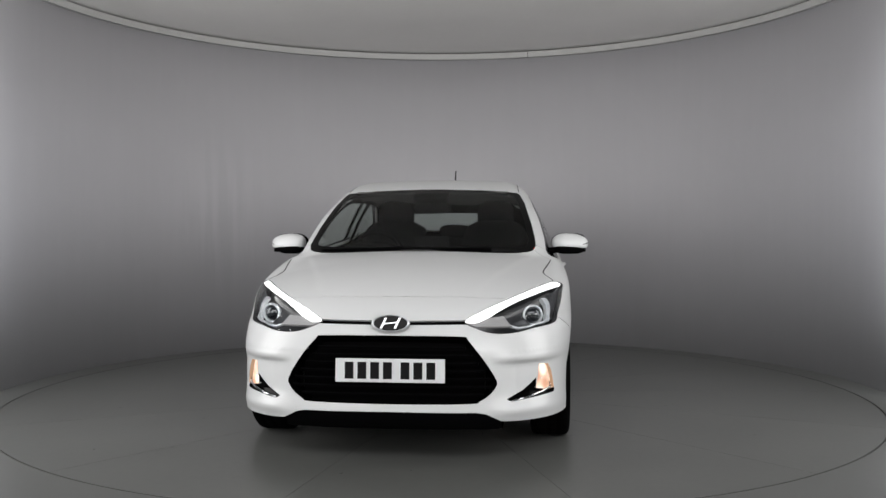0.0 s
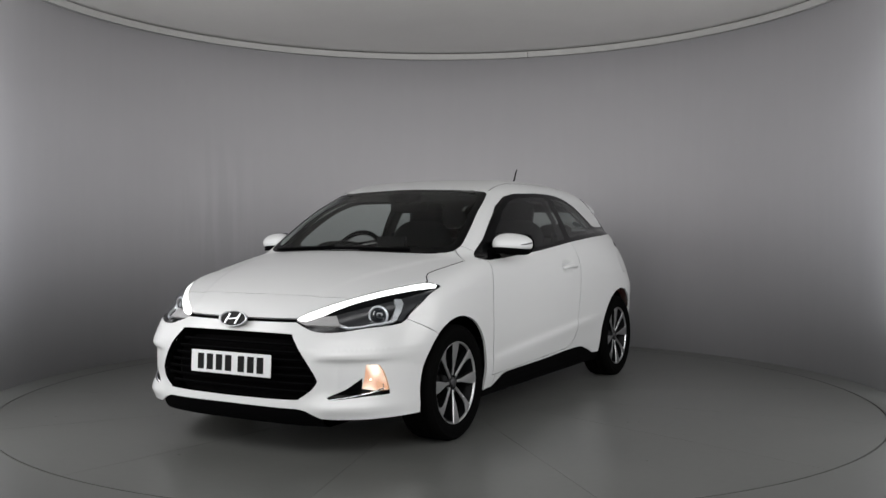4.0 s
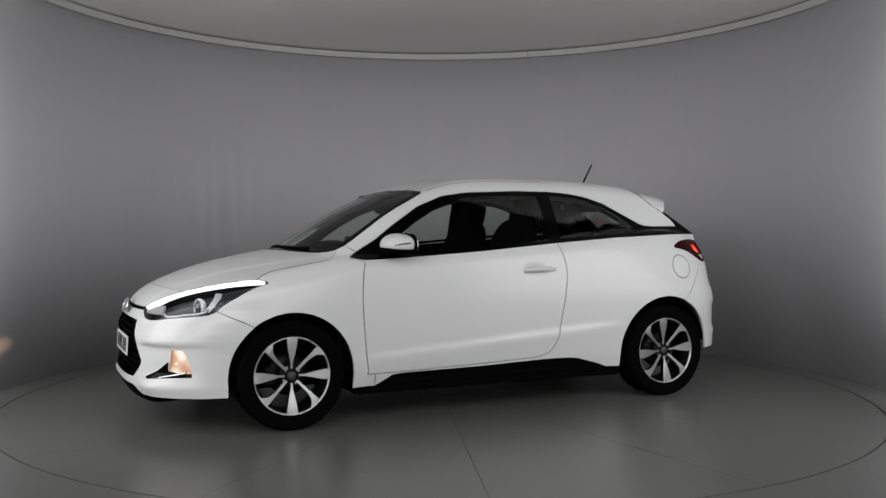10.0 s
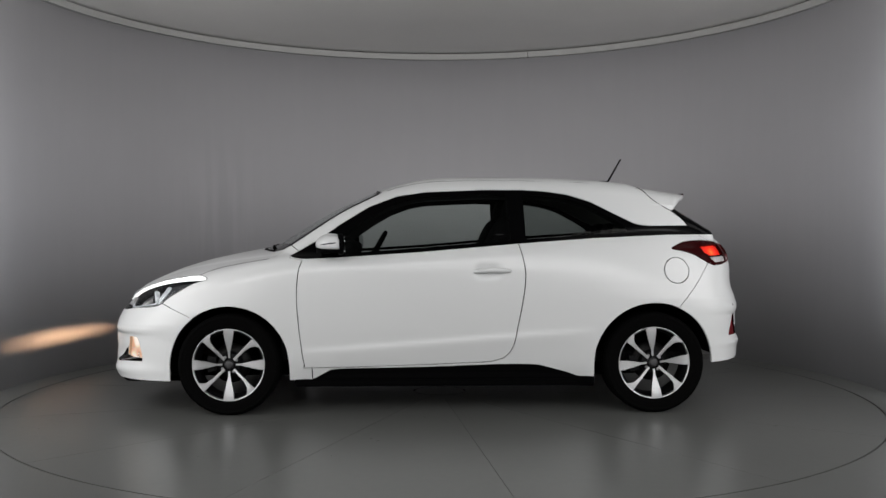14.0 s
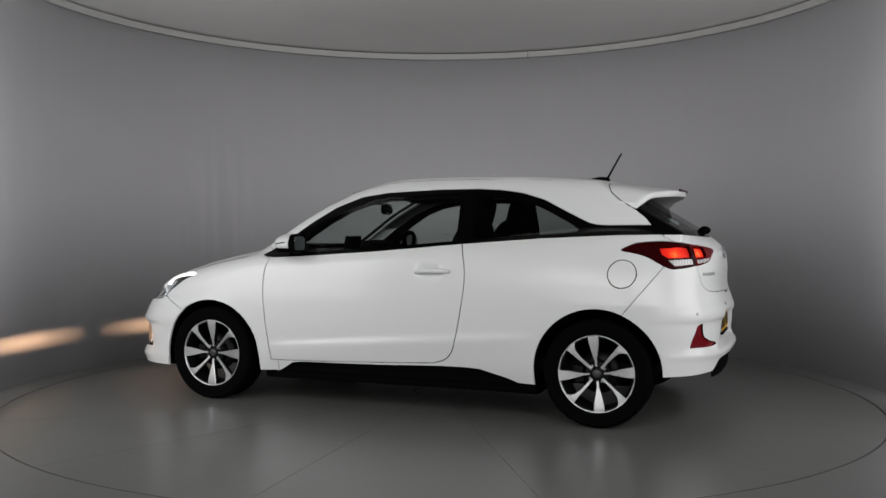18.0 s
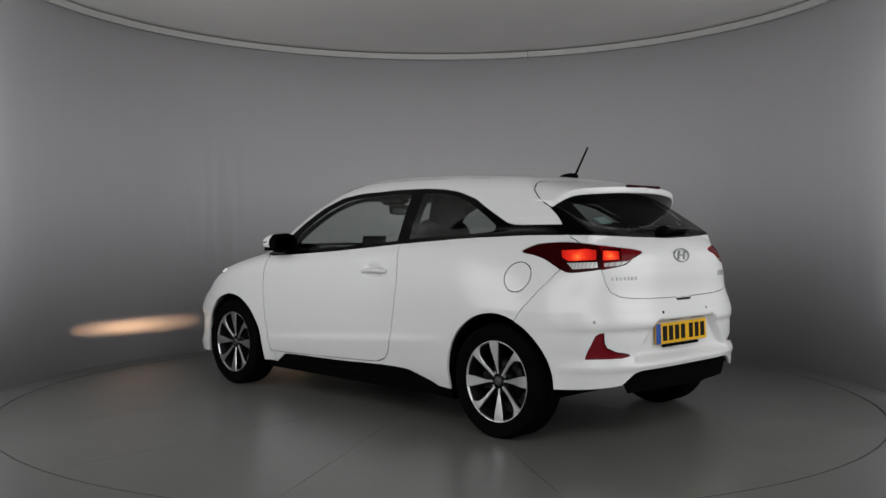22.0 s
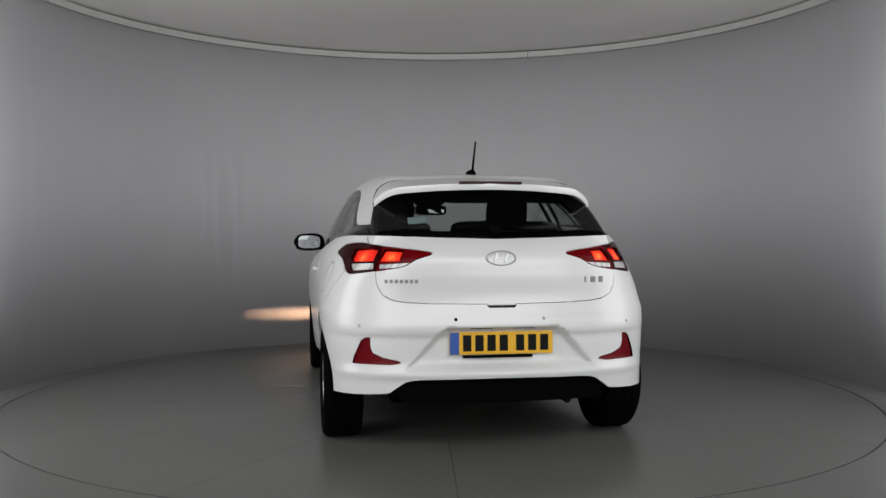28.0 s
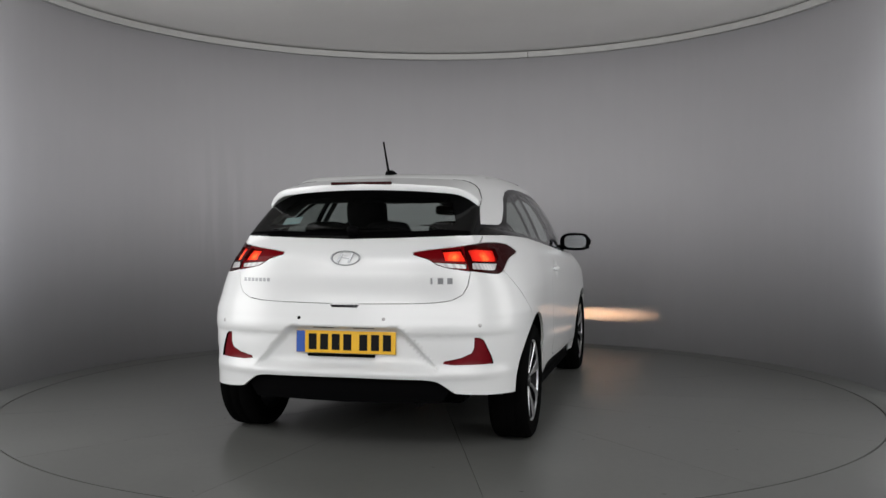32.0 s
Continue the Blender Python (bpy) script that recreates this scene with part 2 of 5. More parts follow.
def box_bm(sx, sy, sz, m=None, bevel=0.0, seg=2):
    bm = bmesh.new()
    bmesh.ops.create_cube(bm, size=1, matrix=(m or Matrix()) @ Matrix.Diagonal((sx, sy, sz, 1)))
    if bevel:
        bmesh.ops.bevel(bm, geom=bm.edges[:], offset=bevel, segments=seg, affect="EDGES", profile=0.6)
    return bm


def lathe(profile, n=64, arc=360.0):
    """Turn (radius, along) pairs round the y axis."""
    v, f, full = [], [], arc >= 360
    cols = n if full else n + 1
    for i in range(cols):
        a = radians(arc) * i / n
        v += [(r * math.cos(a), h, r * math.sin(a)) for r, h in profile]
    k = len(profile)
    for i in range(n):
        j = (i + 1) % cols
        f += [(i * k + q, i * k + q + 1, j * k + q + 1, j * k + q) for q in range(k - 1)]
    return v, f


def prism(outline, h0, h1, axis="y"):
    """A flat outline of (a, b) pairs given thickness along an axis."""
    n = len(outline)
    put = {"y": lambda a, b, h: (a, h, b), "x": lambda a, b, h: (h, a, b), "z": lambda a, b, h: (a, b, h)}[axis]
    v = [put(a, b, h0) for a, b in outline] + [put(a, b, h1) for a, b in outline]
    f = [tuple(range(n))[::-1], tuple(range(n, 2 * n))] + [(i, (i + 1) % n, n + (i + 1) % n, n + i) for i in range(n)]
    return v, f


def tube(points, radii, n=12, flat=1.0):
    """A round bar through points; radii one each."""
    pts = [Vector(p) for p in points]
    v, f = [], []
    for i, p in enumerate(pts):
        d = (pts[min(i + 1, len(pts) - 1)] - pts[max(i - 1, 0)]).normalized()
        a = d.cross(Vector((0, 0, 1)) if abs(d.z) < 0.9 else Vector((0, 1, 0))).normalized()
        b = a.cross(d)
        v += [tuple(p + (a * math.cos(q) + b * math.sin(q) * flat) * radii[i]) for q in (2 * math.pi * k / n for k in range(n))]
    for i in range(len(pts) - 1):
        f += [(i * n + k, i * n + (k + 1) % n, (i + 1) * n + (k + 1) % n, (i + 1) * n + k) for k in range(n)]
    f += [tuple(range(n))[::-1], tuple(range((len(pts) - 1) * n, len(pts) * n))]
    return v, f


def rounded(outline, steps=6, closed=True):
    """A smooth closed line through the corner points (Catmull-Rom, cornered where a point is given twice)."""
    pts, out, n = [np.array(p, float) for p in outline], [], len(outline)
    for i in range(n):
        p0, p1, p2, p3 = pts[i - 1], pts[i], pts[(i + 1) % n], pts[(i + 2) % n]
        if np.allclose(p1, p2):
            continue
        if np.allclose(p0, p1):
            p0 = 2 * p1 - p2
        if np.allclose(p2, p3):
            p3 = 2 * p2 - p1
        for k in range(steps):
            s = k / steps
            out.append(tuple(0.5 * (2 * p1 + (p2 - p0) * s + (2 * p0 - 5 * p1 + 4 * p2 - p3) * s * s + (3 * p1 - p0 - 3 * p2 + p3) * s ** 3)))
    return out


# ---- the drum: round wall open towards the camera, ceiling disc, floor, turntable ----
R_WALL, H_WALL, R_TABLE = 3.05, 2.87, 2.815


def drum():
    # wall from one lip of the opening round the back to the other
    a0, a1, n = radians(-9), radians(189), 120
    v, f = [], []
    for i in range(n + 1):
        a = a0 + (a1 - a0) * i / n
        for r, z in ((R_WALL, 0.0), (R_WALL, H_WALL - 0.02), (R_WALL + 0.08, H_WALL - 0.02), (R_WALL + 0.08, 0.0)):
            v.append((r * math.cos(a), r * math.sin(a), z))
    for i in range(n):
        for k in range(4):
            f.append((i * 4 + k, i * 4 + (k + 1) % 4, i * 4 + 4 + (k + 1) % 4, i * 4 + 4 + k))
    f += [(0, 3, 2, 1), (n * 4, n * 4 + 1, n * 4 + 2, n * 4 + 3)]
    tagged(mesh_ob("wall_drum", v, f, WALL_PAINT), "smooth grey painted curved studio wall", "wall", "", "structure")
    # ceiling: a round disc with a straight front edge, open towards the camera
    m = 160
    ring = [(math.cos(2 * math.pi * i / m), math.sin(2 * math.pi * i / m)) for i in range(m)]
    edge = [(3.2 * math.cos(radians(-18 + 216 * i / 120)), 3.2 * math.sin(radians(-18 + 216 * i / 120))) for i in range(121)]
    k = len(edge)
    v = [(x, y, H_WALL + 0.055) for x, y in edge] + [(x, y, H_WALL + 0.12) for x, y in edge]
    f = [tuple(range(k))[::-1], tuple(range(k, 2 * k))] + [(i, (i + 1) % k, k + (i + 1) % k, k + i) for i in range(k)]
    tagged(mesh_ob("ceiling", v, f, CEILING_PAINT, smooth=False), "flat round grey fabric ceiling of the studio", "ceiling", "", "structure")
    # trim band under the ceiling, in curved lengths with butt joints
    arcs = ((-17, 72.85), (72.95, 167.95), (168.05, 197))
    for g0, g1 in arcs:
        v, f, k = [], [], 40
        for i in range(k + 1):
            a = radians(g0 + (g1 - g0) * i / k)
            for r, z in ((R_WALL - 0.022, H_WALL + 0.040), (R_WALL - 0.022, H_WALL - 0.015), (R_WALL + 0.06, H_WALL - 0.017), (R_WALL + 0.06, H_WALL + 0.040)):
                v.append((r * math.cos(a), r * math.sin(a), z))
        for i in range(k):
            for q in range(4):
                f.append((i * 4 + q, i * 4 + 4 + q, i * 4 + 4 + (q + 1) % 4, i * 4 + (q + 1) % 4))
        f += [(0, 1, 2, 3), (k * 4 + 3, k * 4 + 2, k * 4 + 1, k * 4)]
        tagged(mesh_ob("ceiling_trim", v, f, TRIM_PAINT, smooth=False), "pale painted trim band round the ceiling edge", "trim", "lengths of ceiling trim", "structure")
    # floor outside the turntable, one sheet to the walls of the hall
    v, f = [], []
    for i in range(m):
        c, s = ring[i]
        v += [((R_TABLE + 0.011) * c, (R_TABLE + 0.011) * s, 0.0), (3.3 * c, 3.3 * s, 0.0), (14 * c, 14 * s, 0.0), ((R_TABLE + 0.011) * c, (R_TABLE + 0.011) * s, -0.06)]
    for i in range(m):
        j = (i + 1) % m
        f += [(i * 4, i * 4 + 1, j * 4 + 1, j * 4), (i * 4 + 1, i * 4 + 2, j * 4 + 2, j * 4 + 1), (i * 4 + 3, i * 4, j * 4, j * 4 + 3)]
    tagged(mesh_ob("floor", v, f, FLOOR_PAINT, smooth=False), "grey painted concrete studio floor", "floor", "", "structure")
    v = [(3 * c, 3 * s, -0.06) for c, s in ring]
    tagged(mesh_ob("turntable_pit", v, [tuple(range(m))], BLACK_PLASTIC, smooth=False), "dark pit under the turntable", "floor", "", "structure")
    # the dim hall behind the camera
    hall = box_bm(26, 26, 7.0, Matrix.Translation((0, 0, 3.49)))
    bmesh.ops.reverse_faces(hall, faces=hall.faces[:])
    bmesh.ops.delete(hall, geom=[q for q in hall.faces if q.normal.z > 0.5 and q.calc_center_median().z < 1], context="FACES")
    me = bpy.data.meshes.new("wall_hall")
    hall.to_mesh(me)
    hall.free()
    me.materials.append(DARK_ROOM)
    tagged(new("wall_hall", me), "dim plain walls of the hall round the studio", "wall", "", "structure")


def build_turntable():
    base = new("turntable")
    tagged(base, "grey painted round turntable of wedge panels, with the car on it", "turntable")
    n, k, gap = 14, 12, 0.0011
    for i in range(n):
        a0, a1 = radians(43.9 + 360 / n * i), radians(43.9 + 360 / n * (i + 1))
        mid = (a0 + a1) / 2
        v, f = [], []
        for z in (0.0, -0.03):
            for r in (0.18, 0.9, 1.8, R_TABLE):
                for q in range(k + 1):
                    a = a0 + (a1 - a0) * q / k
                    off = gap if q == 0 else -gap if q == k else 0
                    v.append((r * math.cos(a) - off * math.sin(a), r * math.sin(a) + off * math.cos(a), z))
        w, half = k + 1, 4 * (k + 1)
        for r in range(3):
            for q in range(k):
                f.append((r * w + q, r * w + w + q, r * w + w + q + 1, r * w + q + 1))
        for q in range(k):
            f.append((3 * w + q, 3 * w + half + q, 3 * w + half + q + 1, 3 * w + q + 1))
        for r in range(3):
            f.append((r * w, r * w + half, r * w + w + half, r * w + w))
            f.append((r * w + k, r * w + w + k, r * w + w + half + k, r * w + half + k))
        mesh_ob("panel", v, f, TABLE_PAINT, base, smooth=False)
    rng = random.Random(4)
    v, f = [], []
    for _ in range(46):                      # specks and scuffs trodden into the paint
        a, r = rng.uniform(0, 6.283), math.sqrt(rng.uniform(0.8, 7.6))
        x, y, w, l, b = r * math.cos(a), r * math.sin(a), rng.uniform(0.002, 0.0065), rng.choice((1, 1, 1.6, 3)), rng.uniform(0, 3.14)
        k, m = len(v), 7
        for q in range(m):
            g = 6.283 * q / m
            e = w * rng.uniform(0.6, 1.2)
            px, py = e * l * math.cos(g), e * math.sin(g)
            v.append((x + px * math.cos(b) - py * math.sin(b), y + px * math.sin(b) + py * math.cos(b), 0.0006))
        f.append(tuple(range(k, k + m)))
    tagged(mesh_ob("scuff", v, f, SCUFF, base, smooth=False), "small dark scuffs", "", "", "stuff")
    v, f = lathe([(0, 0.0), (0.17, 0.0), (0.175, -0.004), (0.175, -0.03)], 48)
    mesh_ob("hub_plate", [(x, z, y) for x, y, z in v], f, TABLE_PAINT, base, smooth=False)
    return base


drum()
TURNTABLE = build_turntable()


# ---- the car's outer surface: x forward, y to its left, z up, metres ----
def curve_of(*pts):
    """A smooth curve through (at, value) pairs, as a function of arrays."""
    px, py = np.array([p[0] for p in pts], float), np.array([p[1] for p in pts], float)
    slope = np.diff(py) / np.diff(px)
    tang = np.concatenate(([slope[0]], (slope[:-1] * np.diff(px)[1:] + slope[1:] * np.diff(px)[:-1]) / (px[2:] - px[:-2]), [slope[-1]]))

    def value(a):
        past = np.where(a < px[0], (a - px[0]) * tang[0], np.where(a > px[-1], (a - px[-1]) * tang[-1], 0))
        a = np.clip(a, px[0], px[-1])
        i = np.clip(np.searchsorted(px, a) - 1, 0, len(px) - 2)
        w = px[i + 1] - px[i]
        s = (a - px[i]) / w
        return (past + (1 + 2 * s) * (1 - s) ** 2 * py[i] + s * (1 - s) ** 2 * w * tang[i]
                + s * s * (3 - 2 * s) * py[i + 1] + s * s * (s - 1) * w * tang[i + 1])
    return value


def soft_max(a, b, k):
    h = np.maximum(k - np.abs(a - b), 0) / k
    return np.maximum(a, b) + h * h * k / 4


def soft_min(a, b, k):
    return -soft_max(-a, -b, k)


NOSE = curve_of((0.10, 1.98), (0.16, 2.06), (0.23, 2.102), (0.32, 2.100), (0.45, 2.100), (0.56, 2.092), (0.66, 2.066), (0.72, 2.045), (0.8, 2.0), (1.1, 1.75))
TAIL = curve_of((0.10, 1.90), (0.2, 1.92), (0.3, 1.937), (0.42, 1.942), (0.58, 1.94), (0.68, 1.925), (0.76, 1.90), (0.9, 1.898), (0.98, 1.885), (1.04, 1.845), (1.12, 1.77), (1.5, 1.4))
FLANK = curve_of((0.10, 0.755), (0.2, 0.79), (0.3, 0.82), (0.40, 0.834), (0.5, 0.845), (0.62, 0.850), (0.75, 0.850), (0.87, 0.842), (0.96, 0.822), (1.05, 0.79), (1.2, 0.73))
CREST = curve_of((-1.95, 1.06), (-1.6, 1.145), (-1.37, 1.162), (-1.0, 1.15), (-0.5, 1.115), (0, 1.077), (0.5, 1.047), (0.8, 1.030), (1.0, 1.015), (1.11, 1.003), (1.22, 0.987),
                 (1.405, 0.952), (1.59, 0.908), (1.776, 0.845), (1.926, 0.772), (2.0, 0.720), (2.06, 0.65), (2.12, 0.57))
ROOF = curve_of((-1.75, 1.325), (-1.62, 1.360), (-1.38, 1.396), (-1.19, 1.421), (-0.87, 1.448), (-0.48, 1.460), (-0.2, 1.460), (0.07, 1.452), (0.25, 1.433), (0.42, 1.397), (0.6, 1.335), (1.0, 1.2))
SCREEN = curve_of((0.2, 1.460), (0.43, 1.372), (0.536, 1.325), (0.717, 1.240), (0.86, 1.158), (1.005, 1.068), (1.12, 0.995), (1.3, 0.865))
CABIN = curve_of((0.8, 0.855), (0.98, 0.795), (1.1, 0.748), (1.2, 0.702), (1.3, 0.645), (1.36, 0.606), (1.42, 0.555), (1.5, 0.47))


def step_at(z, at, width):
    """Nought to one across a level; a negative width turns it round."""
    return 1 / (1 + np.exp(np.clip((at - z) / width, -40, 40)))


def body_field(x, y, z):
    """Below nought inside the car, above it outside."""
    y = np.abs(y)
    # lower body: plan outline with rounded ends
    flare = 0.018 * np.exp(-((x - 1.285) / 0.42) ** 2) + 0.020 * np.exp(-((x + 1.30) / 0.50) ** 2)
    b = FLANK(z) + flare * np.clip((1.05 - z) / 0.25, 0, 1) ** 1.0
    b = b - 0.05 * np.clip((x - 0.9) / 0.7, 0, 1) ** 2 * np.clip((z - 0.62) / 0.3, 0, 1) - 0.05 * np.clip((-x - 0.9) / 0.7, 0, 1) ** 2 * np.clip((z - 0.7) / 0.2, 0, 1.5)
    b = b - 0.020 * np.exp(-((x + 0.275) / 0.07) ** 4 - ((z - 0.868) / 0.036) ** 2)      # hollow behind the door handle
    out = np.clip((y - 0.47) / 0.12, 0, 1)
    nose = NOSE(z) + out * (0.018 * np.exp(-((z - 0.262) / 0.028) ** 2) + 0.015 * np.exp(-((z - 0.508) / 0.024) ** 2) - 0.022 * step_at(z, 0.486, -0.005) * step_at(z, 0.320, 0.010) * step_at(y, 0.80, -0.012))
    tail = TAIL(z) + 0.012 * np.exp(-((z - 0.410) / 0.024) ** 2) - 0.014 * step_at(z, 0.598, -0.005) * step_at(z, 0.450, 0.010) + 0.006 * np.exp(-((z - 0.64) / 0.03) ** 2)
    wide = 0.478 - 0.95 * (z - 0.445)                    # hollow round the rear plate, with slanted sides
    slant = np.clip((wide - y) / 0.04, 0, 1)
    tail = tail - 0.046 * slant * slant * (3 - 2 * slant) * step_at(z, 0.628, -0.004) * step_at(z, 0.440, 0.007)
    ef = np.maximum(x - 1.29, 0) / (nose - 1.29)
    er = np.maximum(-1.284 - x, 0) / (tail - 1.284)
    ends = np.clip((np.abs(x) - 0.75) / 0.5, 0, 1)
    b = b + (0.848 - np.minimum(b, 0.848)) * ends * ends * (3 - 2 * ends) * np.clip((0.62 - z) / 0.2, 0, 1)
    hem = 0.390 - 0.072 * (x - 0.8) * np.where(x < 0.8, 1, 0)      # lower door crease, rising to the rear
    mid = np.clip(1 - ((x - 0.0) / 0.95) ** 4, 0, 1)
    b = b + mid * 0.015 / (1 + np.exp(np.clip((z - hem) / 0.009, -40, 40))) * np.exp(-(np.maximum(hem - z, 0) / 0.11) ** 2)
    yb = y / np.maximum(b, 0.3)
    nf = 3.2 - 0.65 * np.clip((z - 0.54) / 0.14, 0, 1)
    front = (ef ** nf + yb ** nf) ** (1 / nf)
    rear = (er ** 3.3 + yb ** 3.3) ** (1 / 3.3)
    side = (np.where(x > 0, front, rear) - 1) * 0.8
    drop = 0.10 + 0.045 * np.clip((x - 0.9) / 0.5, 0, 1)
    fold = 0.62 - 0.34 * (x - 1.15)                      # creases of the bonnet, drawing in to the nose
    top = (z - CREST(x) + drop * y * y + 0.006 * step_at(y, fold, 0.008) * step_at(x, 1.05, 0.03)) * 0.95
    low = soft_max(side, top, 0.09)
    low = soft_max(low, 0.15 - z, 0.03)
    # cabin
    taper = np.where(x > 0, 1 - 0.085 * (np.abs(x) / 0.95) ** 2, 1 - 0.15 * (np.abs(x) / 1.5) ** 2.2)
    c_side = (y - CABIN(z) * taper) * 0.9
    c_roof = (z - ROOF(x) + 0.055 * y * y - 0.002) * 0.97
    c_screen = (z - SCREEN(x + 0.32 * y * y)) * 0.87
    cab = soft_max(soft_max(c_roof, c_screen, 0.05), c_side, 0.07)
    cab = soft_max(cab, 0.92 - z, 0.02)
    # rear glass slope
    hatch = ((-x - 1.50 + 0.0) * 0.52 + (z - 1.268) * 0.854) + 0.09 * y * y
    cab = soft_max(soft_max(cab, hatch, 0.03), -x - 1.76 + 0.1 * y * y, 0.02)
    low = soft_max(low, hatch - 0.012, 0.06)
    return soft_min(low, cab, 0.025)


def body_normal(p):
    e = 0.002
    g = np.stack([body_field(*(p + d).T) - body_field(*(p - d).T) for d in np.eye(3) * e], 1)
    return g / np.maximum(np.linalg.norm(g, axis=1, keepdims=True), 1e-9), np.linalg.norm(g, axis=1) / (2 * e)


def onto_body(p, steps=4):
    for _ in range(steps):
        n, g = body_normal(p)
        p = p - n * (body_field(*p.T) / np.maximum(g, 0.2))[:, None]
    return p


def skin_grid(step=0.0165):
    """The left half of the body's surface as a quad mesh: cells that the surface crosses, drawn onto it."""
    ax = [np.arange(-2.0, 2.16, step), np.arange(-4 * step, 0.93, step), np.arange(0.10, 1.50, step)]
    F = body_field(*np.meshgrid(*ax, indexing="ij"))
    inside = F < 0
    n = [len(a) - 1 for a in ax]
    corner = [inside[i:i + n[0], j:j + n[1], k:k + n[2]] for i in (0, 1) for j in (0, 1) for k in (0, 1)]
    count = sum(c.astype(int) for c in corner)
    cell = (count > 0) & (count < 8)
    index = -np.ones(cell.shape, int)
    index[cell] = np.arange(cell.sum())
    at = np.argwhere(cell)
    verts = np.stack([ax[d][at[:, d]] + step / 2 for d in range(3)], 1)
    quads = []
    for d in range(3):
        u, w = (d + 1) % 3, (d + 2) % 3
        lo = [slice(None)] * 3
        hi = [slice(None)] * 3
        lo[d], hi[d] = slice(0, -1), slice(1, None)
        cross = np.argwhere(inside[tuple(lo)] != inside[tuple(hi)])
        ok = (cross[:, u] > 0) & (cross[:, w] > 0) & (cross[:, u] < n[u]) & (cross[:, w] < n[w])
        cross = cross[ok]
        flip = inside[tuple(lo)][tuple(cross.T)]
        eu, ew = np.eye(3, dtype=int)[u], np.eye(3, dtype=int)[w]
        q = np.stack([index[tuple((cross - o).T)] for o in (0 * eu, eu, eu + ew, ew)], 1)
        q[~flip] = q[~flip][:, ::-1]
        quads.append(q)
    quads = np.concatenate(quads)
    quads = quads[(quads >= 0).all(1)]
    verts = onto_body(verts, 4)
    for _ in range(6):                       # even out the mesh along the surface
        acc, num = np.zeros_like(verts), np.zeros(len(verts))
        for a in range(4):
            for b in (1, 3):
                np.add.at(acc, quads[:, a], verts[quads[:, (a + b) % 4]])
                np.add.at(num, quads[:, a], 1)
        moved = acc / np.maximum(num, 1)[:, None]
        verts = onto_body(np.where((num > 0)[:, None], 0.5 * verts + 0.5 * moved, verts), 2)
    bm = bmesh.new()
    bv = [bm.verts.new(p) for p in verts]
    for q in quads:
        bm.faces.new([bv[i] for i in q])
    bmesh.ops.delete(bm, geom=[v for v in bm.verts if not v.link_faces], context="VERTS")
    geom = [f for f in bm.faces if f.calc_center_median().y < 0.05]
    geom = geom + list({e for f in geom for e in f.edges}) + list({v for f in geom for v in f.verts})
    bmesh.ops.bisect_plane(bm, geom=geom, plane_co=(0, 0, 0), plane_no=(0, 1, 0), clear_inner=True, dist=1e-5)
    for v in bm.verts:
        if abs(v.co.y) < 1e-4:
            v.co.y = 0.0
    bm.normal_update()
    return bm


S2 = math.sqrt(0.5)
VIEWS = {   # the way that an outline is pressed through the skin, and the axes of its plane
    "side": (Vector((0, 1, 0)), Vector((1, 0, 0)), Vector((0, 0, 1))),
    "front": (Vector((1, 0, 0)), Vector((0, 1, 0)), Vector((0, 0, 1))),
    "rear": (Vector((-1, 0, 0)), Vector((0, 1, 0)), Vector((0, 0, 1))),
    "top": (Vector((0, 0, 1)), Vector((1, 0, 0)), Vector((0, 1, 0))),
    "nose": (Vector((S2, S2, 0)), Vector((-S2, S2, 0)), Vector((0, 0, 1))),
    "tail": (Vector((-S2, S2, 0)), Vector((S2, S2, 0)), Vector((0, 0, 1))),
}


def flat(view, pts):
    """Points of the car in space as pairs in the plane of a view."""
    _, au, av = VIEWS[view]
    return [(Vector(p).dot(au), Vector(p).dot(av)) for p in pts]


def is_inside(px, py, poly):
    hit, n = np.zeros(len(px), bool), len(poly)
    for i in range(n):
        (x0, y0), (x1, y1) = poly[i], poly[(i + 1) % n]
        if y0 != y1:
            hit ^= ((y0 > py) != (y1 > py)) & (px < (x1 - x0) * (py - y0) / (y1 - y0) + x0)
    return hit


